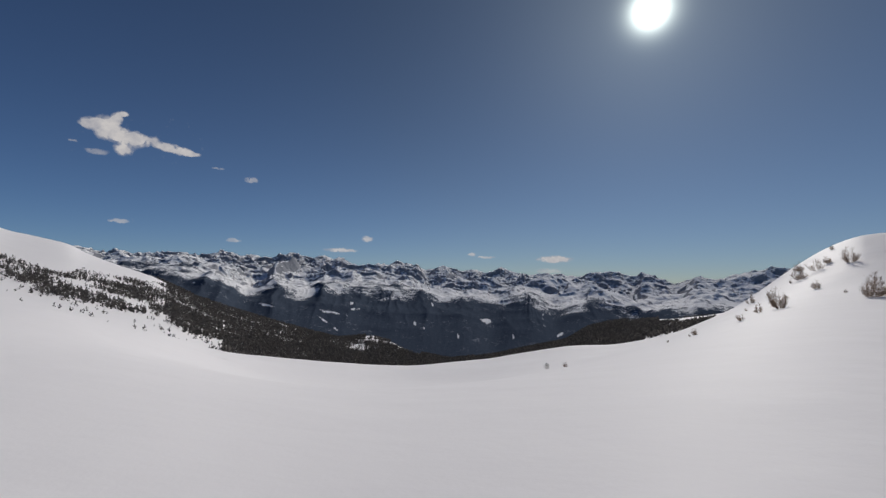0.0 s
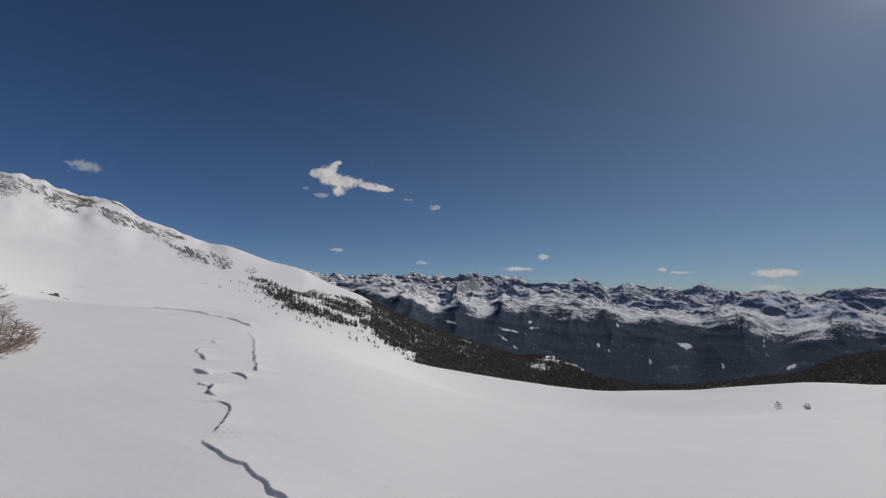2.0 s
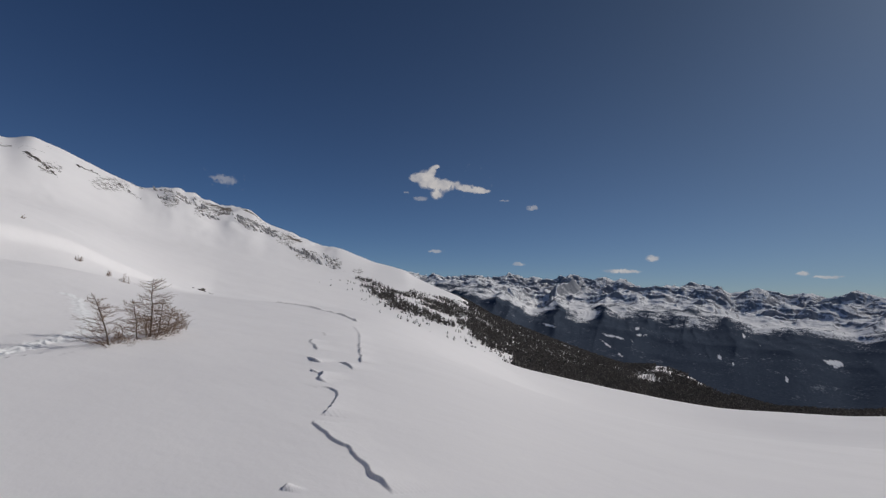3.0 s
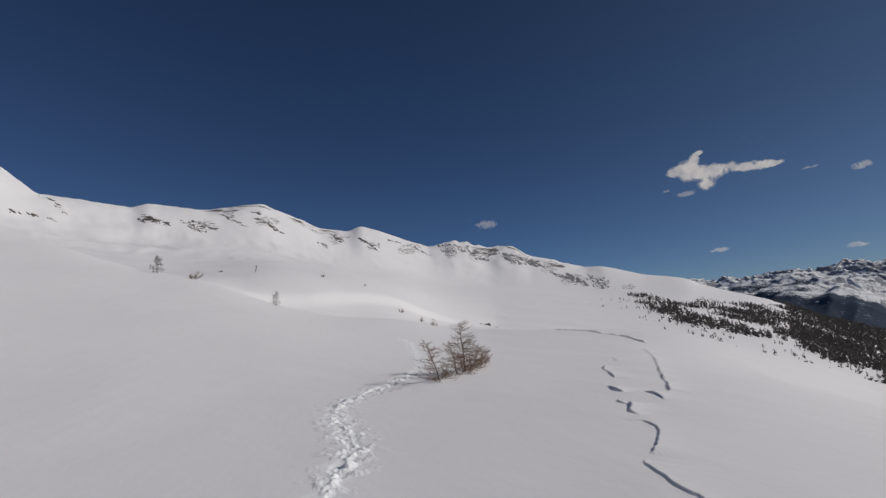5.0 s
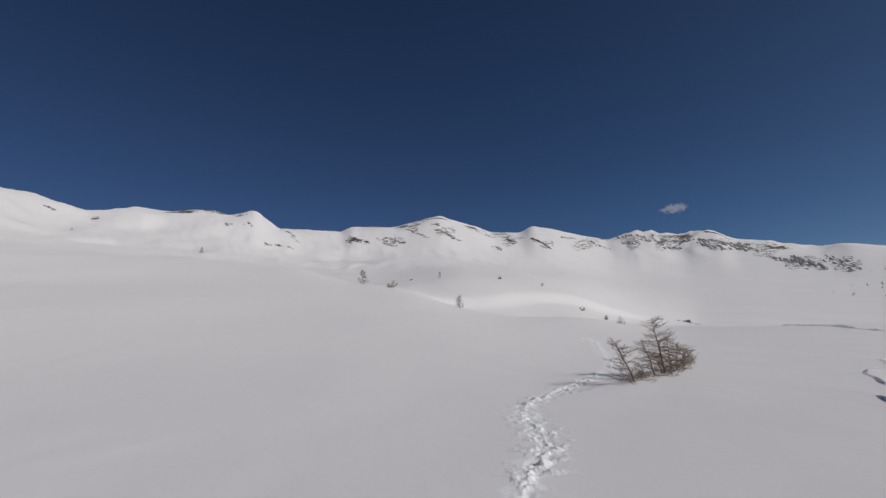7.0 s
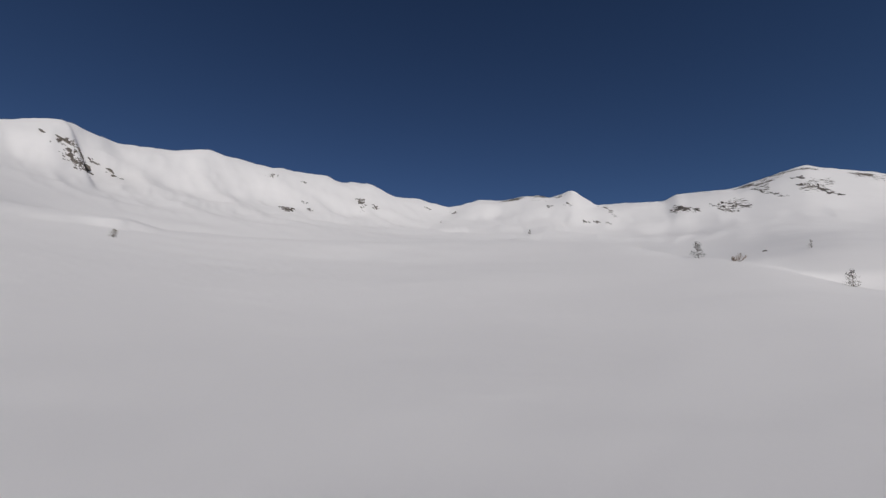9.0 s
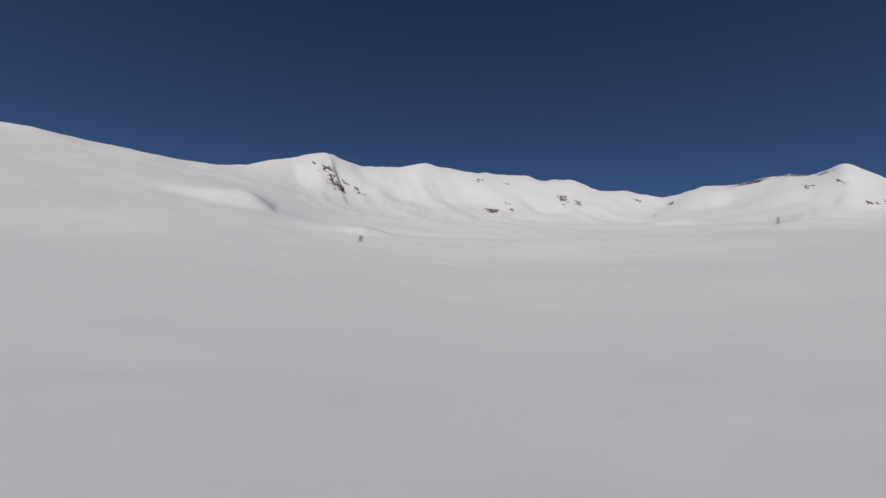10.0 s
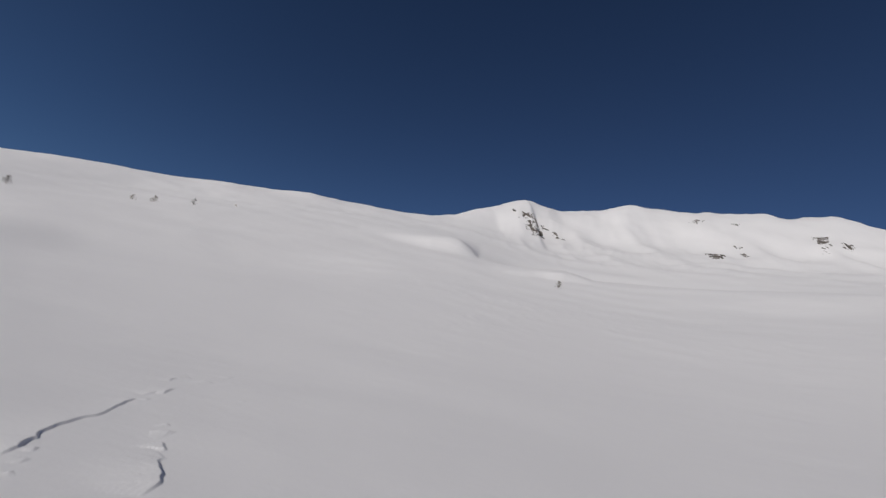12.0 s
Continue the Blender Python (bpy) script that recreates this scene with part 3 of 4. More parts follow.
def near_path(X, Y, p, reach):
    """For the points within reach of a path: which they are, the nearest path point, and the gap."""
    lo, hi = p.min(axis=0) - reach, p.max(axis=0) + reach
    zone = np.flatnonzero((X > lo[0]) & (X < hi[0]) & (Y > lo[1]) & (Y < hi[1]))
    best, gap = np.zeros(len(zone), int), np.full(len(zone), 1e9)
    for c in range(0, len(zone), 4000):
        z = zone[c:c + 4000]
        g = np.hypot(X[z][:, None] - p[None, :, 0], Y[z][:, None] - p[None, :, 1])
        best[c:c + 4000] = g.argmin(axis=1)
        gap[c:c + 4000] = g.min(axis=1)
    keep = gap < reach
    return zone[keep], best[keep], gap[keep]


def crust_relief(X, Y):
    """What the broken edges and the trodden trail add to the smooth snow."""
    up = np.zeros_like(X)
    for pts, depth, seed in EDGES:
        far = math.hypot(*pts[0])
        p, nrm, full, rag = edge_frame(pts, seed, 0.02 if far < 9 else 0.05)
        z, k, gap = near_path(X, Y, p, 0.8)
        across = (X[z] - p[k, 0]) * nrm[k, 0] + (Y[z] - p[k, 1]) * nrm[k, 1] - rag[k]
        slab = np.clip(across / 0.03, 0, 1) * np.clip(1 - gap / min(0.75, 0.1 + 0.02 * len(p) if far < 9 else 0.75), 0, 1) ** 2  # the sunny side stands proud and slopes back
        up[z] = np.maximum(up[z], depth * full[k] * slab)
    p = along_path(TRAIL, 0.03)
    t = np.gradient(p, axis=0)
    t /= np.hypot(t[:, 0], t[:, 1])[:, None]
    z, k, gap = near_path(X, Y, p, 0.6)
    if len(z) == 0:
        return up
    x, y = X[z], Y[z]
    C = (x - p[k, 0]) * -t[k, 1] + (y - p[k, 1]) * t[k, 0]
    S = k * 0.03
    fade = np.clip((0.5 - np.abs(C)) / 0.25, 0, 1) * np.clip(S / 0.3, 0, 1)
    core = np.clip((0.17 + 0.16 * value_noise(S * 2.6, S * 0, 4) - np.abs(C)) / 0.12, 0, 1)
    lumps = fbm(x * 7, y * 7, 4, 77, 0.6)
    rise_ = fade * 0.1 * np.clip(lumps - 0.05, 0, 1) + core * (0.03 + 0.13 * lumps)
    rnd = random.Random(5)
    for i in range(int(S.max() / 0.31)):
        c0, s0 = (0.09 if i % 2 else -0.09) + rnd.uniform(-0.05, 0.05), 0.31 * i + rnd.uniform(-0.05, 0.05)
        deep, long_ = rnd.uniform(0.015, 0.045), rnd.uniform(0.1, 0.2)
        near = np.flatnonzero(np.abs(S - s0) < 0.4)
        d = ((S[near] - s0) / long_) ** 2 + ((C[near] - c0) / 0.065) ** 2
        rise_[near] -= deep * np.clip(1.25 - d, 0, 1) ** 0.6 * np.clip(core[near] * 2, 0, 1)
    up[z] += 0.34 * rise_
    return up


def trodden(X, Y):
    """Where the crust is trampled to loose snow, whitened for the sun it catches too: 1 on the trail, with crumbs
    beside it.
    """
    out_ = np.zeros_like(X)
    p = along_path(TRAIL, 0.05)
    z, k, gap = near_path(X, Y, p, 0.6)
    crumbs = fbm(X[z] * 6, Y[z] * 6, 3, 78, 0.6)
    out_[z] = np.clip((0.24 + 0.12 * value_noise(k * 0.13, k * 0.0, 4) - gap) / 0.08 + 2.2 * crumbs, 0, 1) * np.clip((0.6 - gap) / 0.2, 0, 1)
    return out_


def heights_at(X, Y):
    """The smooth snow's heights at many places at once."""
    r, a = np.hypot(X, Y), np.degrees(np.arctan2(-X, Y))
    a = np.where(a < -52, a + 360, a)
    i = np.clip(np.searchsorted(RADII, r) - 1, 0, len(RADII) - 2)
    j = np.clip(np.searchsorted(AZ, a) - 1, 0, len(AZ) - 2)
    u, v = (r - RADII[i]) / (RADII[i + 1] - RADII[i]), (a - AZ[j]) / (AZ[j + 1] - AZ[j])
    return (SMOOTH[i, j] * (1 - v) + SMOOTH[i, j + 1] * v) * (1 - u) + (SMOOTH[i + 1, j] * (1 - v) + SMOOTH[i + 1, j + 1] * v) * u


# stretches of broken crust, in finer mesh: azimuths and distances
PATCHES = [(22.0, 92.0, 3.0, 13.6, 0.11, 0.0037), (22.0, 92.0, 13.0, 46.0, 0.15, 0.006), (186.0, 236.0, 3.0, 12.5, 0.1, 0.0036)]
for a0, a1, r0, r1, da, dr in PATCHES:
    inside = np.minimum(np.minimum(AA - a0, a1 - AA) * RR / 57, np.minimum(RR - r0, r1 - RR))
    HEIGHT -= 0.35 * np.clip((inside - 0.25) / 0.3, 0, 1)


def ground_z(x, y, heights=None):
    r, a = math.hypot(x, y), math.degrees(math.atan2(-x, y))
    a = a if a >= -52 else a + 360
    i = int(np.clip(np.searchsorted(RADII, r) - 1, 0, len(RADII) - 2))
    j = int(np.clip(np.searchsorted(AZ, a) - 1, 0, len(AZ) - 2))
    u = min(1, max(0, (r - RADII[i]) / (RADII[i + 1] - RADII[i])))
    v = min(1, max(0, (a - AZ[j]) / (AZ[j + 1] - AZ[j])))
    h = HEIGHT if heights is None else heights
    return float((h[i, j] * (1 - v) + h[i, j + 1] * v) * (1 - u) + (h[i + 1, j] * (1 - v) + h[i + 1, j + 1] * v) * u)


def plan(az, dist):
    return -dist * math.sin(radians(az)), dist * math.cos(radians(az))


def grid_mesh(name, verts, rows, cols, wrap, cap=False):
    quads = []
    i, j = np.meshgrid(np.arange(rows - 1), np.arange(cols if wrap else cols - 1), indexing="ij")
    k = (j + 1) % cols
    quads = np.stack([i * cols + j, (i + 1) * cols + j, (i + 1) * cols + k, i * cols + k], -1).reshape(-1, 4)
    me = bpy.data.meshes.new(name)
    me.vertices.add(len(verts))
    me.vertices.foreach_set("co", np.ascontiguousarray(verts, np.float32).ravel())
    me.loops.add(quads.size)
    me.loops.foreach_set("vertex_index", np.ascontiguousarray(quads, np.int32).ravel())
    me.polygons.add(len(quads))
    me.polygons.foreach_set("loop_start", np.arange(0, quads.size, 4, dtype=np.int32))
    me.polygons.foreach_set("use_smooth", np.ones(len(quads), bool))
    me.update(calc_edges=True)
    me.validate()
    return me


ground_mesh = grid_mesh("ground", np.stack([XX, YY, HEIGHT], -1).reshape(-1, 3), len(RADII), len(AZ), True)
ROCK = np.zeros_like(HEIGHT) - 1.5
# bare stone: crags along the ridge and single outcrops
ROCK += CRAG * (0.6 + 2.3 * np.clip(RIBS, 0, 1))
below = np.clip((rise - 0.6) * 5, 0, 1) * np.clip((0.99 - rise) * 14, 0, 1) * (RR < KC) * alpine * np.clip((135 - AA) / 10, 0, 1)
np.maximum(ROCK, -1.5 + below * (1.45 + 1.6 * fbm(XX / 45, YY / 45, 4, 33)), out=ROCK)


def outcrop(az, el, wide, high, much=2.0):
    """Bare stone on the slope at that direction from the camera."""
    sight = np.degrees(np.arctan2(HEIGHT - EYE, RR))
    d = ((AA - az) / wide) ** 2 + ((sight - el) / high) ** 2
    behind = np.clip((RR - KB * 0.8) / 10, 0, 1)
    np.maximum(ROCK, -1.5 + much * np.clip(1.6 - d, 0, 1) * behind, out=ROCK)


for az, el, wide, high in [(102.02, 13.56, 1.7, 0.8), (96.77, 13.41, 2.4, 1.1), (93.84, 14.83, 1, 1.2), (89.5, 14.06, 2.2, 1.2), (81.11, 11.97, 1.4, 1.3), (76.16, 10.93, 1.4, 1.1), (71.4, 10.24, 2.6, 1.2), (65.83, 9.48, 1.4, 1.4), (61.98, 8.8, 2.2, 1.4), (56.75, 7.74, 2, 1.2), (52.95, 6.34, 1.9, 1.2), (50.25, 4.51, 2.3, 1.2), (46.85, 3.79, 1.4, 1.3), (43.84, 2.96, 1.2, 0.7)]:
    outcrop(az, el, wide * 0.85, high * 0.8, 1.95)
for az, el, wide, high in [(175.2, 18.7, 0.9, 0.6), (174, 17.59, 0.7, 0.9), (173.1, 16.49, 0.6, 0.6), (152.42, 15.02, 1, 0.5), (142.96, 16.71, 0.7, 0.7)]:
    outcrop(az, el, wide, high, 2.05)
attr = ground_mesh.attributes.new("rock", "FLOAT", "POINT")
attr.data.foreach_set("value", np.ascontiguousarray(ROCK, np.float32).ravel())
ground_mesh.materials.append(MAT_SNOW)
tagged(new("ground", ground_mesh), "wind-packed snow slopes rising to rocky snow ridges", "snow", kind="structure")


def crust(a0, a1, r0, r1, da, dr):
    rr = r0 * np.exp(np.arange(0, math.log(r1 / r0), dr))
    R, A = np.meshgrid(rr, np.arange(a0, a1, da), indexing="ij")
    X, Y = -R * np.sin(np.radians(A)), R * np.cos(np.radians(A))
    inside = np.clip(np.minimum(np.minimum(A - a0, a1 - A) * R / 57, np.minimum(R - r0, r1 - R)) / 0.5, 0, 1)
    Z = heights_at(X.ravel(), Y.ravel()) + 0.0006 + 0.002 * inside.ravel() + crust_relief(X.ravel(), Y.ravel())
    me = grid_mesh("snow_crust", np.stack([X.ravel(), Y.ravel(), Z], -1), *R.shape, False)
    me.attributes.new("trodden", "FLOAT", "POINT").data.foreach_set("value", np.ascontiguousarray(trodden(X.ravel(), Y.ravel()), np.float32))
    me.materials.append(MAT_CRUST)
    tagged(new("ground_crust", me), "snow crust with sharp broken edges and a trodden trail", "snow", kind="structure")


for patch in PATCHES:
    crust(*patch)

# the range across the valley: a wooded rise, a bench of snow above it, and the summits behind
FAZ = np.arange(-50, 54, 0.1)
FR = np.r_[np.linspace(1450, 2500, 64), np.linspace(2512, 3300, 62), np.linspace(3310, 4980, 158)]
FRR, FAA = np.meshgrid(FR, FAZ, indexing="ij")
FX, FY = -FRR * np.sin(np.radians(FAA)), FRR * np.cos(np.radians(FAA))
CREST_EL = line_of([(54, 2.8), (40, 2.9), (38.4, 3.3), (36.4, 3.2), (35, 2.8), (33.7, 3.15), (32.1, 2.75), (30.4, 3.05), (28.2, 3.2), (26, 2.95), (23.6, 3.6), (21.5, 3.1), (19.9, 3.3), (18.3, 2.9),
                    (17.1, 3.55), (15.2, 3.65), (13.6, 3.2), (12, 3.55), (11, 3.1), (10.1, 3.4), (7.1, 2.15), (5.1, 2.8), (3.9, 2.5), (2.5, 3.05), (-0.3, 2.65), (-1.2, 2.0), (-3.7, 2.6),
                    (-6, 2.0), (-8, 2.15), (-9.5, 1.75), (-11.3, 2.5), (-14.6, 1.55), (-17.3, 1.85), (-21.3, 1.45), (-22.8, 2.0), (-26, 2.1), (-27.7, 1.5), (-28.8, 2.05), (-32.3, 0.7),
                    (-34.3, 1.6), (-36.1, 1.25), (-39, 2.1), (-41.4, 2.6), (-50, 2.4), (180, 2)], 0.3)
WOODS_EL = line_of([(45, 0.7), (28.8, 0.6), (24.3, 0.4), (20.6, -0.4), (16.8, 0.2), (9.9, -0.3), (7, -0.8), (2.6, -0.7), (-1.9, -0.9), (-6.4, -1.1), (-10.2, -2.4),
                    (-13.1, -1.7), (-16, -1.6), (-18.2, -2.8), (-20.6, -1.9), (-22.8, -1.6), (-26.3, -2.8), (-28.8, -3), (-32.4, -2.2), (-34.6, -1.8), (-37.3, -2.3), (-50, -2), (180, -1)], 0.6)
back = 4680 + 110 * fbm(FAA / 9, FAA * 0, 3, 44)
top_z = back * tan_d((CREST_EL(FAA) - 0.25)) + EYE
fringe = WOODS_EL(FAA)
lift = np.clip((FRR - 1450) / (back - 1450), 0, 1.3)
foot_z, knee_z = -470 + 0 * FAA, 2630 * tan_d(fringe)
FZ = np.where(lift < 0.38, foot_z + (knee_z - foot_z) * (lift / 0.38) ** 0.8, knee_z + (top_z - knee_z) * np.clip((lift - 0.38) / 0.62, 0, 1) ** 1.25)
FZ -= np.clip(lift - 1, 0, 1) * 900
wx, wy = 90 * fbm(FX / 420, FY / 420, 4, 51), 90 * fbm(FX / 420, FY / 420, 4, 57)
# spurs and side valleys that run down towards the camera
spur = ridged((FAA + wx / 45 + (FRR - 3000) / 800) / 5.0, FRR / 1900 + wy / 300, 4, 81, 0.45)
FZ += np.interp(lift, [0, 0.2, 0.45, 0.75, 1, 1.3], [0, 6, 50, 120, 45, 0]) * (spur - 0.3)
massif = 0.7 * alpine_noise((FX + wx) / 520, (FY + wy) / 520, 8, 61) + 0.4 * alpine_noise((FX - wy) / 200, (FY + wx) / 200, 6, 66)
calm = np.interp(FAA, [-50, -26, -12, 4], [0.8, 0.85, 1.0, 1.1])
FZ += calm * np.interp(lift, [0, 0.25, 0.5, 0.8, 1.0, 1.3], [0, 8, 45, 75, 50, 40]) * (massif - 0.5)


def summit(az, dist, el, slope=0.5, arms=3, sharp=0.5):
    """A peak: a few ridges running down from the top with gullies between them."""
    x, y = plan(az, dist)
    dx, dy = FX + 0.5 * wx - x, FY + 0.5 * wy - y
    q, turn = np.hypot(dx, dy), np.arctan2(dy, dx) + 0.7 * fbm(FX / 220, FY / 220, 3, int(az * 7) % 97)
    arete = np.abs(np.sin(0.5 * arms * turn + az)) * sharp + np.abs(np.sin(0.5 * (2 * arms + 3) * turn + 2 * az)) * 0.4 * sharp
    return dist * tan_d(el) + EYE - slope * q * (0.62 + arete) / (1 + q / 2600) - 260 * (q / 900) ** 2 + np.clip(q / 110, 0.1, 1) * 36 * calm * (massif - 0.6)


for az, el in [(38.4, 3.3), (33.7, 3.15), (28.2, 3.2), (23.6, 3.6), (17.1, 3.55), (15.2, 3.65), (12, 3.55), (10.1, 3.4), (2.5, 3.05), (-3.7, 2.6), (-11.3, 2.5), (-22.8, 2.0), (-28.8, 2.05), (-34.3, 1.6), (-41.4, 2.6)]:
    FZ = np.maximum(FZ, summit(az, 4560 + 100 * math.sin(az * 1.7), el, 0.42, 3 + int(az) % 2))
for az, dist, el in [(31.6, 4050, 1.8), (27, 3950, 2.0), (21.4, 4000, 1.95), (17.9, 4100, 2.3), (14.2, 4050, 2.2), (8.5, 4000, 1.6), (3.4, 3950, 1.3), (-2.6, 4000, 1.4), (-6.4, 3900, 1.0), (-9.4, 3900, 1.2)]:
    FZ = np.maximum(FZ, summit(az, dist, el, 0.36, 3))
for az, dist, el, slope in [(-17.5, 3750, 1.65, 0.34), (-22.8, 3500, 0.7, 0.34), (-34.7, 3700, 0.3, 0.3), (-38.5, 4000, 0.9, 0.3)]:
    FZ = np.maximum(FZ, summit(az, dist, el, slope, 4, 0.4))
craggy = np.clip(0.5 + 1.8 * fbm(FX / 300, FY / 300, 4, 88) + 0.1 * np.clip((lift - 0.85) / 0.15, 0, 1), 0.06, 1) * np.clip((lift - 0.5) / 0.3, 0, 1) * calm
FZ += craggy * 27 * (alpine_noise((FX + wy) / 120, (FY - wx) / 120, 5, 71) - 0.45)
FZ += craggy * 11 * (ridged(FX / 42, FY / 42, 4, 73, 0.62) - 0.4)
seen = np.degrees(np.arctan2(FZ - EYE, FRR)).max(axis=0)
level = np.convolve(np.r_[np.full(7, seen[0]), seen, np.full(7, seen[-1])], np.ones(15) / 15, "valid")
FZ += np.clip((lift - 0.55) / 0.4, 0, 1) ** 2 * FRR * (tan_d(CREST_EL(FAZ)) - tan_d(level))[None, :]
far_mesh = grid_mesh("mountain_range", np.stack([FX, FY, FZ], -1).reshape(-1, 3), len(FR), len(FAZ), False)
SIGHT = np.degrees(np.arctan2(FZ - EYE, FRR))
# meadows, ski runs and chutes cut into the woods: azimuth, elevation, half width, half height, slant
MEADOW = np.zeros_like(FZ)
ragged = fbm(FX / 45, FY / 70, 4, 95, 0.65)
for az, el, w, h, slant in [(18.4, -2.9, 1.1, 0.16, 0.18), (17.7, -2.4, 0.5, 0.1, -0.9), (7.6, -3.3, 1.0, 0.14, 0.1), (9.8, -3.9, 1.5, 0.12, 0.2), (8.3, -2.6, 0.16, 0.5, 0), (-9.3, -4.5, 0.8, 0.3, 0.1),
                            (-17.1, -6.5, 0.5, 0.25, 0), (-18.9, -5.9, 0.35, 0.22, -0.5), (26.3, -0.3, 0.5, 0.12, 0), (-2.3, -2.3, 0.12, 0.4, 0), (-0.1, -4.9, 0.25, 0.35, 0.4), (-1.3, -5.6, 0.12, 0.3, 0),
                            (-5.8, -6.6, 0.14, 0.8, 0), (-3.9, -3.4, 0.25, 0.12, -0.5), (11.5, -4.8, 0.9, 0.1, 0.7), (-16.8, -3.9, 0.12, 0.7, 0), (-13, -6.4, 0.1, 0.6, 0)]:
    da, de = FAA - az, SIGHT - el
    MEADOW = np.maximum(MEADOW, 1.1 - np.hypot((da + 0.2 * ragged) / w, (de - slant * da + 0.1 * ragged) / h) + 1.6 * ragged)
ABOVE = SIGHT - fringe + 0.9 * (0.5 - massif) + 2.0 * (0.45 - spur)
for title, field in (("above_woods", ABOVE), ("meadow", np.clip(MEADOW, 0, 1))):
    far_mesh.attributes.new(title, "FLOAT", "POINT").data.foreach_set("value", np.ascontiguousarray(field, np.float32).ravel())
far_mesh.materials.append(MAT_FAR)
tagged(new("backdrop", far_mesh), "distant snowy mountain range with dark haze-tinted woods below", "mountains", kind="structure")


# ---- building tools ----
def part(name, bm, material, parent, label=""):
    me = bpy.data.meshes.new(name)
    bm.to_mesh(me)
    bm.free()
    me.materials.append(material)
    ob = new(name, me)
    ob.parent = parent
    return tagged(ob, label)


def part_data(name, verts, faces, material, parent, label="", smooth=False):
    me = bpy.data.meshes.new(name)
    me.from_pydata([tuple(v) for v in verts], [], faces)
    if smooth:
        me.polygons.foreach_set("use_smooth", np.ones(len(faces), bool))
    me.materials.append(material)
    ob = new(name, me)
    if parent is not None:
        ob.parent = parent
    return tagged(ob, label)


def tube(verts, faces, pts, radii, sides=5):
    """A bent, tapering rod through the points, added to the lists."""
    base = len(verts)
    for i, (p, r) in enumerate(zip(pts, radii)):
        d = (pts[min(i + 1, len(pts) - 1)] - pts[max(i - 1, 0)]).normalized()
        side = d.cross(Vector((0.31, 0.87, 0.38))).normalized()
        up = d.cross(side)
        for k in range(sides):
            a = 2 * math.pi * k / sides
            verts.append(p + (side * math.cos(a) + up * math.sin(a)) * r)
    for i in range(len(pts) - 1):
        for k in range(sides):
            n = (k + 1) % sides
            faces.append((base + i * sides + k, base + i * sides + n, base + (i + 1) * sides + n, base + (i + 1) * sides + k))


def thing(name, x, y, sink, label, category, group=""):
    e = new(name)
    e.location = (x, y, ground_z(x, y) - sink)
    return tagged(e, label, category, group)


# ---- the clump of bare larches ----
def bare_larch(x, y, height, lean, seed, spread=0.5, label="bare young larch with brown twigs standing in snow"):
    rnd = random.Random(seed)
    tree = thing("larch_tree", x, y, 0.05, label, "tree", "larches of the clump")
    tv, tf, bv, bf, sv, sf = [], [], [], [], [], []
    top = Vector((lean[0], lean[1], height))
    n = 9
    axis = [Vector((lean[0] * (i / n) ** 1.3 + rnd.uniform(-0.02, 0.02), lean[1] * (i / n) ** 1.3 + rnd.uniform(-0.02, 0.02), height * i / n - 0.05)) for i in range(n + 1)]
    tube(tv, tf, axis, [max(0.006, 0.0105 * height * (1 - i / n) ** 0.8 + 0.004) for i in range(n + 1)], 7)
    for b in range(int(38 * height)):
        u = 0.15 + 0.83 * (b + rnd.random()) / (38 * height)
        at = axis[0].lerp(top, u)
        k = min(n - 1, int(u * n))
        at = axis[k].lerp(axis[k + 1], u * n - k)
        a = rnd.uniform(0, 2 * math.pi)
        length = height * spread * 0.85 * min(1.0, 0.6 + 1.4 * u) * (1 - u) ** 0.6 * rnd.uniform(0.4, 1.2) + 0.08
        rise_ = rnd.uniform(-0.15, 0.4)
        pts = [at]
        d = Vector((math.cos(a), math.sin(a), rise_ - 0.1)).normalized()
        steps = 5
        for s in range(steps):
            d = (d + Vector((rnd.uniform(-0.3, 0.3), rnd.uniform(-0.3, 0.3), 0.06 + rnd.uniform(-0.16, 0.18)))).normalized()
            pts.append(pts[-1] + d * length / steps)
            pts[-1].z = max(pts[-1].z, 0.1 + 0.1 * rnd.random())
        r0 = 0.0045 + 0.005 * (1 - u) * height / 2
        tube(bv, bf, pts, [r0 * (1 - 0.75 * i / steps) for i in range(steps + 1)], 4)
        for s in range(1, steps + 1):
            for _ in range(4):
                q = pts[s]
                t = (d + Vector((rnd.uniform(-1, 1), rnd.uniform(-1, 1), rnd.uniform(-0.5, 0.7)))).normalized()
                ln = length * rnd.uniform(0.15, 0.42)
                tube(sv, sf, [q, q + t * ln * 0.5 + Vector((0, 0, rnd.uniform(-0.01, 0.02))), q + t * ln], [0.0022, 0.0018, 0.0012], 3)
    part_data("trunk", tv, tf, MAT_BARK, tree, smooth=True)
    part_data("branchwork", bv, bf, MAT_LIMB, tree)
    tagged(part_data("crown", sv, sf, MAT_TWIG, tree, "fine ochre-brown twigs"), kind="stuff")
    return tree


for i, (x, y, h, lx, ly) in enumerate([(-11.7, 4.56, 1.5, -0.16, -0.42), (-13.1, 5.9, 1.95, -0.03, -0.1), (-14.95, 7.6, 0.95, 0.0, -0.03), (-12.2, 5.05, 0.85, -0.06, -0.2), (-12.55, 5.4, 1.2, -0.06, -0.22), (-13.6, 6.45, 1.2, 0.04, 0.14), (-11.95, 4.8, 0.7, 0.0, -0.12), (-12.85, 5.75, 1.05, -0.15, -0.1), (-13.35, 6.15, 1.4, 0.1, 0.05), (-13.95, 6.75, 1.05, 0.05, 0.2)]):
    bare_larch(x * 0.97, y * 0.97, h, (lx, ly), 40 + i)


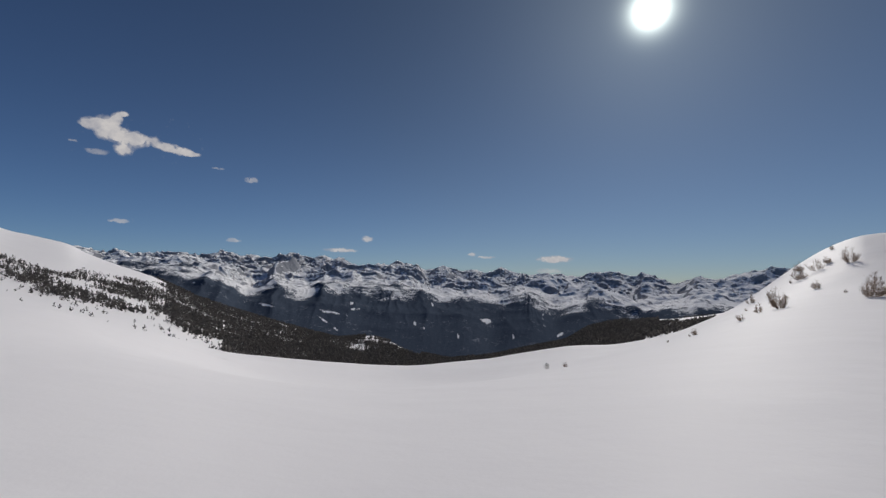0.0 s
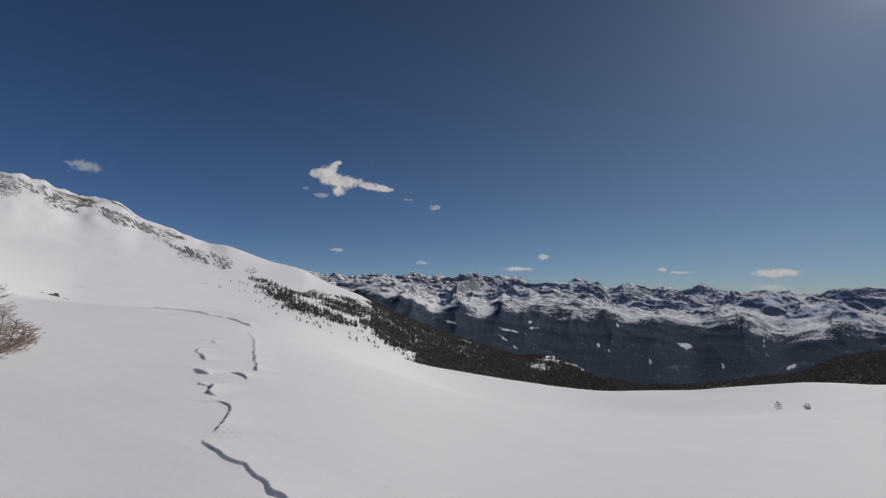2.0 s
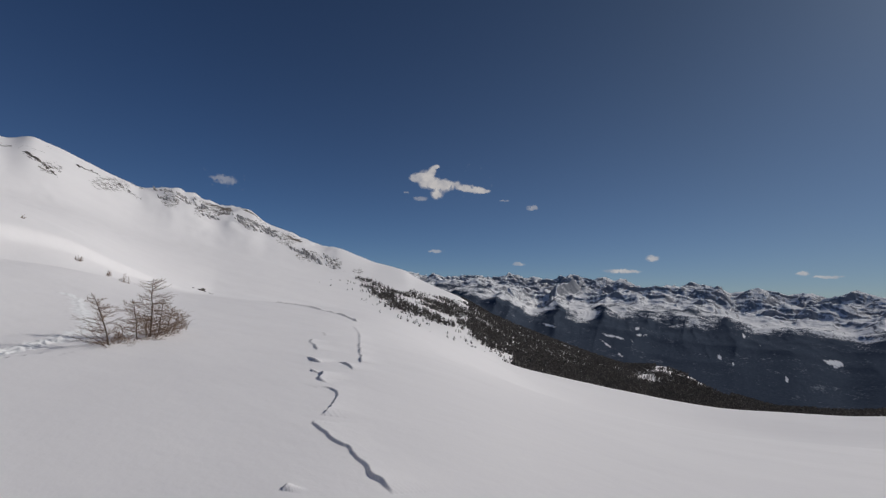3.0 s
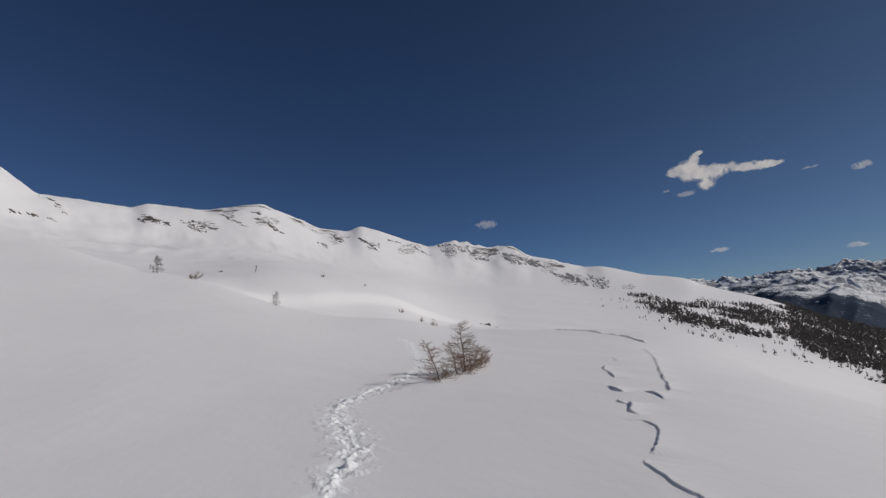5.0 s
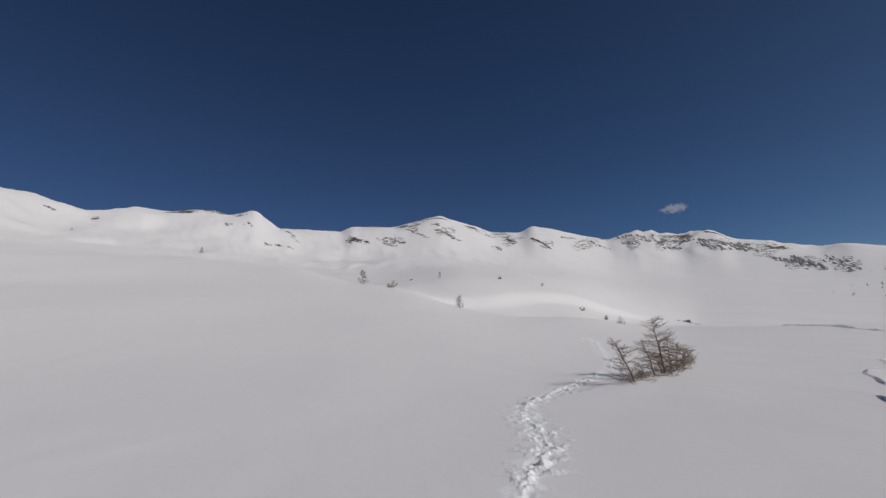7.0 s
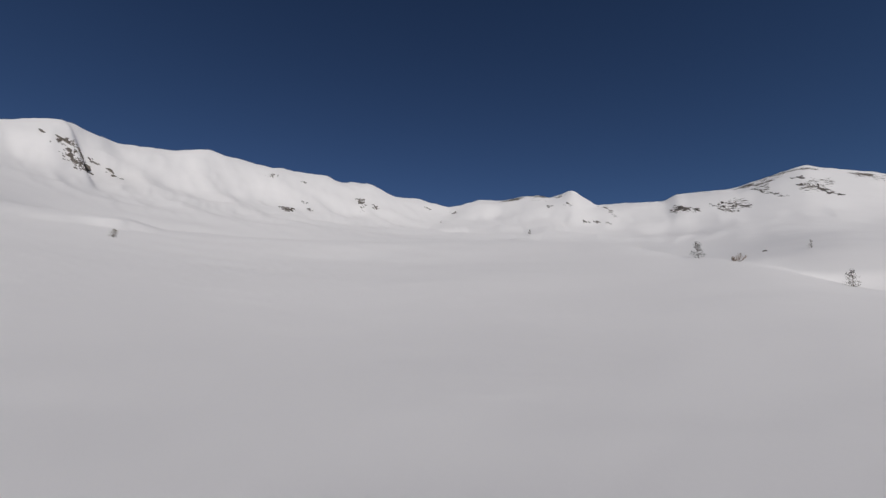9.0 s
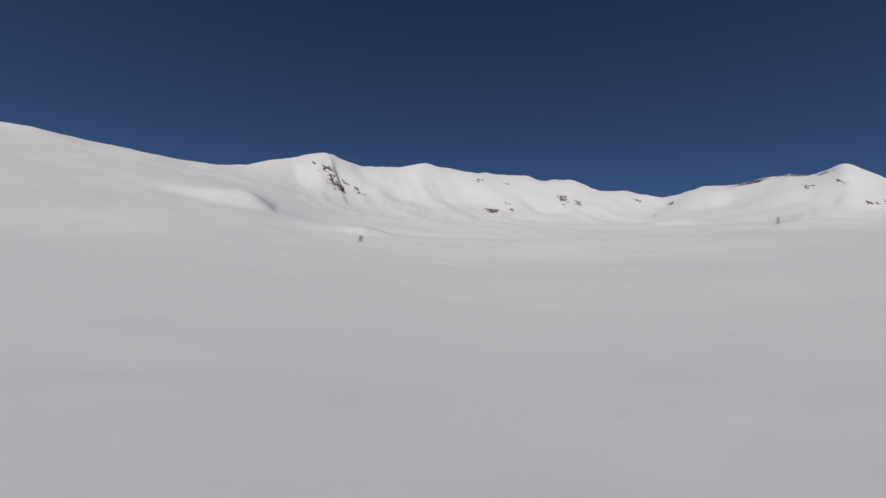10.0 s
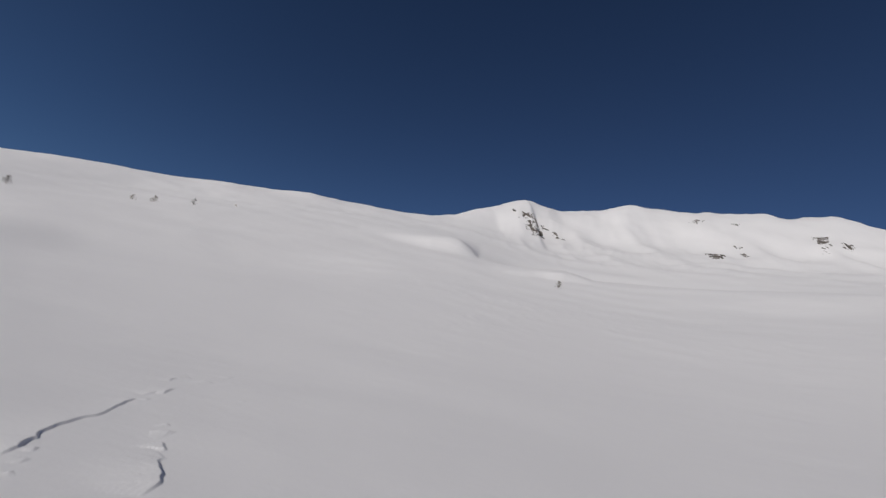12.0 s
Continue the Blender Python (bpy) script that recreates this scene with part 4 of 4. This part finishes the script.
# ---- small trees and bushes ----
def small_pine(x, y, height, width, seed, material, name, label, category, group, bare=0.35):
    """Trunk, whorls of limbs and tufts of needles, uneven and gappy."""
    rnd = random.Random(seed)
    tree = thing(name, x, y, 0.04 * height, label, category, group)
    tv, tf, cv, cf = [], [], [], []
    tube(tv, tf, [Vector((0.02 * height * math.sin(i), 0.015 * height * math.cos(2 * i), height * i / 5)) for i in range(6)],
         [0.018 * height * (1 - i / 5.6) + 0.004 for i in range(6)], 5)
    n = 30
    for b in range(n):
        u = bare * 0.3 + (1 - bare * 0.3) * (b + rnd.random()) / n
        a = rnd.uniform(0, 2 * math.pi)
        ln = width * 0.5 * (1 - u) ** 0.6 * rnd.uniform(0.6, 1.15) + 0.05 * width
        p0 = Vector((0, 0, height * u * 0.96))
        tip = p0 + Vector((math.cos(a) * ln, math.sin(a) * ln, ln * rnd.uniform(-0.1, 0.45)))
        tube(tv, tf, [p0, p0.lerp(tip, 0.5) + Vector((0, 0, -0.04 * ln)), tip], [0.006 * height, 0.005 * height, 0.0025 * height], 3)
        for _ in range(12):
            c = p0.lerp(tip, rnd.uniform(0.3, 1.05)) + Vector((rnd.gauss(0, 0.05), rnd.gauss(0, 0.05), rnd.gauss(0, 0.04))) * width
            d = Vector((rnd.gauss(0, 1), rnd.gauss(0, 1), rnd.gauss(0.4, 0.7))).normalized() * width * rnd.uniform(0.05, 0.12)
            s = d.cross(Vector((rnd.random(), rnd.random(), rnd.random()))).normalized() * d.length * 0.14
            k = len(cv)
            cv += [c - s, c + s, c + d * 0.6 + s * 0.8, c + d]
            cf.append((k, k + 1, k + 2, k + 3))
    part_data("trunk", tv, tf, MAT_BARK, tree)
    part_data("crown", cv, cf, material, tree)
    return tree


def twiggy_bush(x, y, height, width, seed, label, group):
    """Many thin stems fanning out of the snow into a rounded, gappy crown."""
    rnd = random.Random(seed)
    bush = thing("bare_bush", x, y, 0.05 * height, label, "bush", group)
    sv, sf, tv, tf = [], [], [], []
    lean = Vector((rnd.uniform(-0.2, 0.2), rnd.uniform(-0.2, 0.2), 0)) * width
    for k in range(rnd.randint(13, 22)):
        a, out_ = rnd.uniform(0, 2 * math.pi), math.sqrt(rnd.random())
        tip = Vector((math.cos(a) * out_ * width * 0.5, math.sin(a) * out_ * width * 0.5, height * (1.02 - 0.6 * out_ ** 2) * rnd.uniform(0.35, 1.05))) + lean
        foot = Vector((math.cos(a), math.sin(a), 0)) * 0.08 * width
        mid = foot.lerp(tip, 0.5) + Vector((math.cos(a), math.sin(a), -0.3)) * 0.08 * width
        tube(sv, sf, [foot, mid, tip], [0.006 * height, 0.0045 * height, 0.002 * height], 4)
        for _ in range(46):
            u = rnd.uniform(0.25, 1.0)
            q = foot.lerp(mid, u * 2) if u < 0.5 else mid.lerp(tip, u * 2 - 1)
            t = Vector((rnd.gauss(0, 1), rnd.gauss(0, 1), rnd.gauss(0.7, 0.6))).normalized() * height * rnd.uniform(0.07, 0.2)
            tube(tv, tf, [q, q + t], [0.0042 * height, 0.0022 * height], 3)
    part_data("stem_tuft", sv, sf, MAT_BARK, bush)
    tagged(part_data("crown", tv, tf, MAT_TWIG, bush, "fine brown twigs"), kind="stuff")
    return bush


HILL = "trees on the snowy hillside"
for i, (az, d, h, w) in enumerate([(-47.13, 67, 2.4, 1.9), (-44.75, 68, 1.6, 1.6), (-43.35, 66, 1.8, 1.3), (-43.45, 73, 1.4, 1.1), (-45.94, 80, 0.8, 0.5), (-41.65, 38, 1.6, 1.1), (-38.24, 33, 0.6, 0.4), (-39.84, 38, 0.8, 0.5), (-41.05, 58, 1.2, 0.7), (-48.41, 39, 1.8, 1.1), (-44.65, 55, 1.1, 0.7), (-39.24, 64, 1.4, 0.8), (-45.65, 70, 1.2, 0.8), (-42.65, 66, 0.6, 0.3)]):
    x, y = plan(az, d)
    twiggy_bush(x, y, h * 0.95, max(w * 1.2, h * 0.75), 200 + i, "bare brown bush half buried in the snowy hillside", HILL)
SLOPE = "lone small trees on the snow slopes"
for i, (az, d, h, w) in enumerate([(100.91, 58, 2, 1.7), (97.27, 53, 1.1, 1.4), (90.81, 97, 1.6, 0.9), (88.48, 41, 1.6, 1.1), (82.83, 108, 1.1, 0.9), (77.48, 111, 0.8, 0.9), (73.03, 87, 1.2, 1.2), (68.87, 41, 1, 1), (70.49, 84, 1, 0.7), (120.1, 334, 4.6, 3.6), (169.9, 80, 1.3, 1.6), (132.09, 461, 3.4, 2), (-127.82, 117, 1.9, 2), (-137.34, 134, 1.6, 1.8), (-139.25, 132, 1.8, 2.4), (-142.97, 141, 2.2, 2), (-147.29, 160, 0.9, 0.9), (-33.84, 30, 0.5, 0.3), (-17.32, 42, 0.6, 0.6), (-19.62, 38, 0.5, 0.4), (-33.34, 30, 0.2, 0.16), (-31.13, 30, 0.2, 0.16), (-49.49, 41, 0.7, 0.6), (-38.74, 45, 0.3, 0.3), (-46.73, 45, 0.3, 0.3)]):
    x, y = plan(az, d)
    if az == -17.32:
        small_pine(x, y, h, w, 300 + i, MAT_NEEDLE, "small_pine", "small dark pine poking out of the snow", "tree", SLOPE)
        continue
    if h <= 1.25:
        twiggy_bush(x, y, h, max(w, 0.8 * h), 300 + i, "small bare bush standing alone on the snow", SLOPE)
        continue
    small_pine(x, y, h, w, 300 + i, MAT_BROWN if i % 3 else MAT_NEEDLE, "small_larch", "small bare larch standing alone on the snow", "tree", SLOPE)


# ---- woods on the ridge's flank ----
def wood(name, x, y, tall, label):
    """Many small trees, each a stem and a loose crown of ragged sprays."""
    rng = np.random.default_rng(7)
    n, sprays = len(x), 8
    z = heights_at(x, y) - 0.15
    stem = np.zeros((n, 4, 3))
    for k, (dx, dz) in enumerate([(-0.012, 0), (0.012, 0), (0.006, 0.9), (-0.006, 0.9)]):
        stem[:, k] = np.stack([x + dx * tall, y, z + dz * tall], -1)
    u = (np.arange(sprays)[None, :] + rng.random((n, sprays))) / sprays
    wide = (tall * rng.uniform(0.28, 0.55, n))[:, None] * np.where(u < 0.3, 0.6 + u * 1.3, ((1.02 - u) / 0.72) ** 0.7)
    a, rad = rng.random((n, sprays)) * 6.283, wide * rng.uniform(0.1, 0.85, (n, sprays))
    mid = np.stack([x[:, None] + rad * np.cos(a), y[:, None] + rad * np.sin(a), z[:, None] + tall[:, None] * (0.1 + 0.86 * u)], -1)
    e1, e2 = rng.normal(size=(n, sprays, 3)), rng.normal(size=(n, sprays, 3))
    e1[..., 2] += 0.6
    e1 /= np.linalg.norm(e1, axis=-1, keepdims=True)
    e2 -= (e1 * e2).sum(-1, keepdims=True) * e1
    e2 /= np.linalg.norm(e2, axis=-1, keepdims=True)
    size = (tall[:, None] * rng.uniform(0.13, 0.28, (n, sprays)) * (1.15 - 0.6 * u))[..., None]
    quads = np.stack([mid - e1 * size * 0.9, mid + e2 * size * 0.7, mid + e1 * size * 1.3, mid - e2 * size * 0.6], 2).reshape(-1, 4, 3)
    verts = np.concatenate([stem, quads]).reshape(-1, 3)
    me = bpy.data.meshes.new(name)
    count = len(verts)
    me.vertices.add(count)
    me.vertices.foreach_set("co", np.ascontiguousarray(verts, np.float32).ravel())
    me.loops.add(count)
    me.loops.foreach_set("vertex_index", np.arange(count, dtype=np.int32))
    me.polygons.add(count // 4)
    me.polygons.foreach_set("loop_start", np.arange(0, count, 4, dtype=np.int32))
    me.update(calc_edges=True)
    me.materials.append(MAT_WOOD)
    return tagged(new(name, me), label, "forest", kind="stuff")


def woodland(most):
    """Where the trees stand: thick on the flank towards the valley, thinning out towards the open snow."""
    rng = np.random.default_rng(11)
    az, u = rng.uniform(-36, 50, 200000), rng.random(200000) ** 0.8
    near, far = BENCH_FAR(az) * 0.9, RIDGE_FAR(az) * 1.08
    d = near + (far - near) * u
    x, y = -d * np.sin(np.radians(az)), d * np.cos(np.radians(az))
    el = np.degrees(np.arctan2(heights_at(x, y) - EYE, d))
    upper = np.interp(az, [29, 30, 33, 35, 36.2, 38, 40, 41, 42.4, 44, 44.6], [9, -0.15, 0.15, 0.6, 0.75, 0.3, 1.0, 1.4, 1.8, 2.0, 1.6])
    lower = np.interp(az, [8, 11, 16, 22.6, 23.6, 26.8, 29.1, 35, 38.2, 39.8, 42.2, 43.5, 44.6], [-14, -11, -10.4, -9.2, -7.2, -6.2, -4.7, -3.7, -2.6, -1.7, -0.2, 0.9, 2.0])
    clump = fbm(x / 30, y / 30, 4, 91)
    thick = np.where(az > 29, 0.72 + 2.0 * clump, 0.95 + 1.8 * clump)
    thick = np.where((az < 29) & (az > -27), thick + 0.35, thick)
    edge = np.clip((el - lower) / 1.2 + 0.25, 0, 1) * np.clip((upper - el) / 0.4 + 0.5, 0, 1)
    thick = np.where(el > lower, thick * edge, 0)
    glade = np.abs(el - np.interp(az, [29, 34], [-4.45, -3.5])) < 0.2 + 0.4 * clump
    thick = np.where(glade & (az > 28.3) & (az < 35), 0.04, thick)
    strip = (az > -1) & (az < 6.3) & (el > RIDGE_EL(az) - 0.32 + 0.5 * clump)
    thick = np.where(strip, 0.06, thick)
    open_ = (az > 23) & (az < 31.8) & (el < np.interp(az, [23, 27, 31], [-7.0, -6.0, -4.6]))
    thick = np.where(open_ & (el > np.interp(az, [23.7, 32], [-8.6, -5.5])), 0.1 + 0.45 * clump, thick)
    stray = (az > 33) & (az < 49) & (el <= lower) & (el > lower - 1.6)
    thick = np.where(stray, 0.06 + 0.25 * clump, thick)
    thick = np.where((az < -30.3) & (el > RIDGE_EL(az) - 0.65 + 0.5 * clump), 0.03 + 0.3 * clump, thick)
    keep = np.flatnonzero(rng.random(len(az)) < thick * np.interp(az, [20, 34], [0.8, 0.55]))[:most]
    tall = rng.uniform(1.8, 5.0, len(keep)) * np.clip(0.5 + 0.6 * thick[keep], 0.5, 1.0) * np.where(az[keep] < -8, 0.8, 1.0)
    return x[keep], y[keep], tall


wood("forest", *woodland(44000), "grey-brown mountain wood with snow between the trees")


# ---- bare stone ----
def rock_mesh(seed, stone):
    """An angular block with cleft faces, about a metre across."""
    rnd = random.Random(seed)
    cuts = [Vector((rnd.gauss(0, 1), rnd.gauss(0, 1), rnd.gauss(0, 1))).normalized() for _ in range(9)]
    bm = bmesh.new()
    bmesh.ops.create_icosphere(bm, subdivisions=3, radius=1.0)
    for v in bm.verts:
        q = v.co.normalized()
        v.co = q * (0.42 / max(0.5, max(q.dot(c) for c in cuts))) * (1 + 0.22 * noise.noise(q * 2.3 + Vector((seed, 0, 0))) + 0.1 * noise.noise(q * 6 + Vector((0, seed, 0))))
    me = bpy.data.meshes.new("rock")
    bm.to_mesh(me)
    bm.free()
    me.materials.append(stone)
    return me


ROCKS, BLADES = [rock_mesh(900 + i, MAT_STONE) for i in range(7)], [rock_mesh(920 + i, MAT_CRAG) for i in range(5)]


def rock_band(az0, d0, az1, d1, size, seed, name="rock_outcrop", label="dark bare rock breaking through the snow slope", group="outcrops on the snowy ridges", streak=True, fins=False):
    """Blocks along a line across the slope."""
    rnd = random.Random(seed)
    x0, y0 = plan(az0, d0)
    x1, y1 = plan(az1, d1)
    band = thing(name, x0, y0, 0, label, "rock", group)
    base = band.location.copy()
    length = math.hypot(x1 - x0, y1 - y0)
    count = max(12, min(44, int(length / size * 4.0) + 10)) if streak else max(8, int(length / size * 2.5))
    far = math.hypot(x0, y0)
    back, right = Vector((-x0 / far, -y0 / far, 0)), Vector((math.cos(radians(az0)), math.sin(radians(az0)), 0))
    for k in range(count):
        u = (k + rnd.random()) / count
        sz = size * (0.1 + 0.5 * rnd.random() ** (1.2 if fins else 2.0)) * (0.9 if fins else 1.0 if streak else 1.5)
        x = x0 + (x1 - x0) * u + rnd.gauss(0, 0.95 if fins else 0.6) * size
        y = y0 + (y1 - y0) * u + rnd.gauss(0, 0.95 if fins else 0.6) * size
        ob = new("rock", rnd.choice(BLADES if fins else ROCKS))
        ob.parent = band
        ob.location = Vector((x, y, ground_z(x, y) + sz * (rnd.uniform(0.0, 0.5) if fins else rnd.uniform(-0.25, 0.05)))) - base
        if fins:  # upright blades of rock, tall and leaning to read as ribs from the camera
            blade = Vector((0, 0, 1)) * 0.8 - right * rnd.uniform(0.35, 0.8) + back * rnd.uniform(-0.2, 0.2)
            ob.rotation_euler = blade.to_track_quat("Z", "X").to_euler()
            ob.scale = (sz * rnd.uniform(0.5, 1.0), sz * rnd.uniform(0.4, 0.8), sz * rnd.uniform(1.4, 3.6))
        elif streak:  # slabs dip along the slope, slantwise
            way = (back * rnd.uniform(0.6, 1.0) + right * rnd.gauss(0.55, 0.35)).normalized()
            drop = ground_z(x, y) - ground_z(x + way.x * 3, y + way.y * 3)
            ob.rotation_euler = (rnd.uniform(-0.4, 0.4), math.atan2(drop, 3) + rnd.uniform(-0.25, 0.15), math.atan2(way.y, way.x))
            ob.scale = (sz * rnd.uniform(1.4, 3.4), sz * rnd.uniform(0.5, 1.0), sz * rnd.uniform(0.45, 0.9))
        else:
            ob.rotation_euler = (rnd.uniform(-0.5, 0.5), rnd.uniform(-0.5, 0.5), rnd.uniform(0, 6))
            ob.scale = (sz * rnd.uniform(0.9, 1.8), sz * rnd.uniform(0.6, 1.2), sz * rnd.uniform(0.5, 1.0))
    return band


for i, band in enumerate([(67.05, 756, 63.5, 740, 6.9), (65.12, 714, 59.75, 727, 6.6), (62.39, 690, 60.87, 694, 4.5), (58.85, 734, 57.45, 682, 6.5), (56.85, 729, 55.35, 692, 6.5), (55.45, 736, 53.95, 689, 5.6), (52.45, 653, 50.95, 633, 4.2), (50.85, 654, 48.45, 590, 6.5), (48.15, 664, 46.25, 577, 4.9), (66.95, 707, 65.93, 697, 4.6)]):
    rock_band(*band, 500 + i, fins=True)
for i, band in enumerate([(102.52, 554, 101.92, 521, 4.9), (102.22, 533, 100.4, 515, 6.9), (98.79, 534, 97.88, 527, 3.5), (97.98, 517, 96.56, 506, 4), (97.47, 545, 95.35, 518, 4.2), (94.75, 589, 93.84, 559, 3), (93.84, 562, 92.02, 534, 2.9), (91.11, 609, 90.5, 603, 4.8), (90.71, 564, 89.29, 566, 5.2), (89.39, 557, 87.78, 542, 4.3), (82.83, 566, 82.02, 544, 3.6), (81.72, 648, 80.2, 609, 5), (77.88, 622, 77.27, 606, 4.8), (76.87, 610, 75.56, 582, 3.1), (74.34, 669, 72.62, 691, 3.6), (70.8, 701, 68.77, 670, 3.6)]):
    rock_band(*band, 540 + i)
for i, band in enumerate([(143.46, 474, 142.76, 437, 2.4), (141.46, 460, 140.87, 457, 3), (133.99, 547, 133.49, 545, 2.9), (130.7, 549, 130.09, 538, 2.9), (117.57, 525, 117.27, 518, 2.7), (114.95, 522, 114.54, 519, 3.4), (116.56, 567, 115.65, 576, 3), (110.91, 579, 109.19, 506, 2.9), (113.23, 477, 112.83, 477, 3.1), (111.92, 485, 111.31, 480, 3.2), (110.4, 479, 110, 477, 1.9)]):
    rock_band(*band, 580 + i)
for i, band in enumerate([(174.7, 330, 173.4, 331, 6.9), (174.4, 336, 173.4, 326, 6.1), (175, 320, 173.7, 296, 3.2), (174, 314, 173.1, 298, 2.4), (173.2, 351, 172.1, 353, 2.3), (171.4, 350, 170.3, 336, 2.7), (154.94, 439, 154.24, 450, 2.9), (150.8, 459, 150.3, 458, 2.4), (153.23, 384, 152.82, 369, 2.5), (152.62, 350, 151.91, 349, 3.2), (150.7, 402, 150.2, 399, 2.6), (150, 385, 149.29, 383, 2.5), (143.46, 476, 142.76, 454, 3.1), (141.26, 469, 140.87, 460, 2.4)]):
    rock_band(*band, 620 + i)
rock_band(62.35, 155, 60.4, 154, 1.7, 660, "boulder", "dark boulders poking out of the snow beside the mound", "boulders in the snow", False)
rock_band(94.7, 104, 94.4, 104, 0.5, 661, "boulder", "small dark boulder in a snow hollow", "boulders in the snow", False)


# ---- fair-weather clouds ----
def cloud(lobes, seed, dense=1.0):
    """One torn bank of vapour: azimuth, elevation, half width and half height of its lobes in degrees."""
    far, step = 4700.0, 0.045 if len(lobes) > 1 else 0.03
    az = np.arange(min(q[0] - 1.5 * q[2] for q in lobes) - 0.2, max(q[0] + 1.5 * q[2] for q in lobes) + 0.2, step)
    el = np.arange(min(q[1] - 1.6 * q[3] for q in lobes) - 0.2, max(q[1] + 1.6 * q[3] for q in lobes) + 0.2, step)
    E, A = np.meshgrid(el, az, indexing="ij")
    soft_ = np.zeros_like(E)
    size = 0.55 if len(lobes) > 1 else 0.3
    wa, we = 0.5 * size * fbm(A / size / 1.6, E / size / 1.6, 4, seed), 0.45 * size * fbm(A / size / 1.6, E / size / 1.6, 4, seed + 9)
    for a, e, w, h in lobes:
        soft_ = soft_ + np.clip(1.35 - np.sqrt(((A + wa - a) / w) ** 2 + ((E + we - e) / h) ** 2), 0, 1) ** 1.2
    thick = dense * np.clip(soft_ * 2.3 * (0.75 + 0.9 * fbm(A / size, E / size, 5, seed + 20)), 0, 1)
    R = far - 120 * thick
    ca, sa, ce, se = np.cos(np.radians(A)), np.sin(np.radians(A)), np.cos(np.radians(E)), np.sin(np.radians(E))
    me = grid_mesh("cloud", np.stack([-R * sa * ce, R * ca * ce, R * se], -1).reshape(-1, 3), *E.shape, False)
    value = me.attributes.new("thick", "FLOAT", "POINT")
    value.data.foreach_set("value", np.ascontiguousarray(thick, np.float32).ravel())
    me.materials.append(MAT_CLOUD_GLOW)
    return tagged(new("cloud", me), "small torn white fair-weather cloud in a deep blue sky", "cloud", "clouds", "stuff")


cloud([(36.8, 15.8, 0.9, 0.5), (35.6, 16.0, 1.0, 0.8), (34.7, 16.8, 0.5, 0.6), (34.2, 17.4, 0.35, 0.25), (35.0, 15.2, 1.3, 0.8), (33.4, 14.9, 1.2, 0.8),
       (33.9, 13.8, 0.8, 0.55), (31.8, 15.0, 1.2, 0.55), (29.9, 14.7, 1.1, 0.42), (28.4, 14.5, 0.9, 0.38), (27.3, 14.35, 0.6, 0.26)], 1)
for i, (az, el, w, h, dense) in enumerate([(36.1, 13.1, 0.9, 0.28, 0.45), (38.1, 13.8, 0.35, 0.12, 0.45), (21.0, 12.3, 0.7, 0.32, 0.55), (24.7, 13.2, 0.6, 0.12, 0.35), (60.7, 12.8, 1.4, 0.5, 0.4), (33.8, 6.2, 0.8, 0.22, 0.6),
                                           (22.6, 4.9, 0.7, 0.2, 0.55), (9.9, 4.3, 1.9, 0.24, 0.9), (6.5, 5.9, 0.6, 0.36, 0.8), (-7.5, 4.2, 0.5, 0.2, 0.8), (-9.3, 3.85, 1.1, 0.13, 0.7), (-18.2, 3.65, 2.0, 0.4, 1.0),
                                           (-17.6, 2.15, 1.5, 0.35, 0.5)]):
    cloud([(az, el, w, h)], 10 + i, dense)
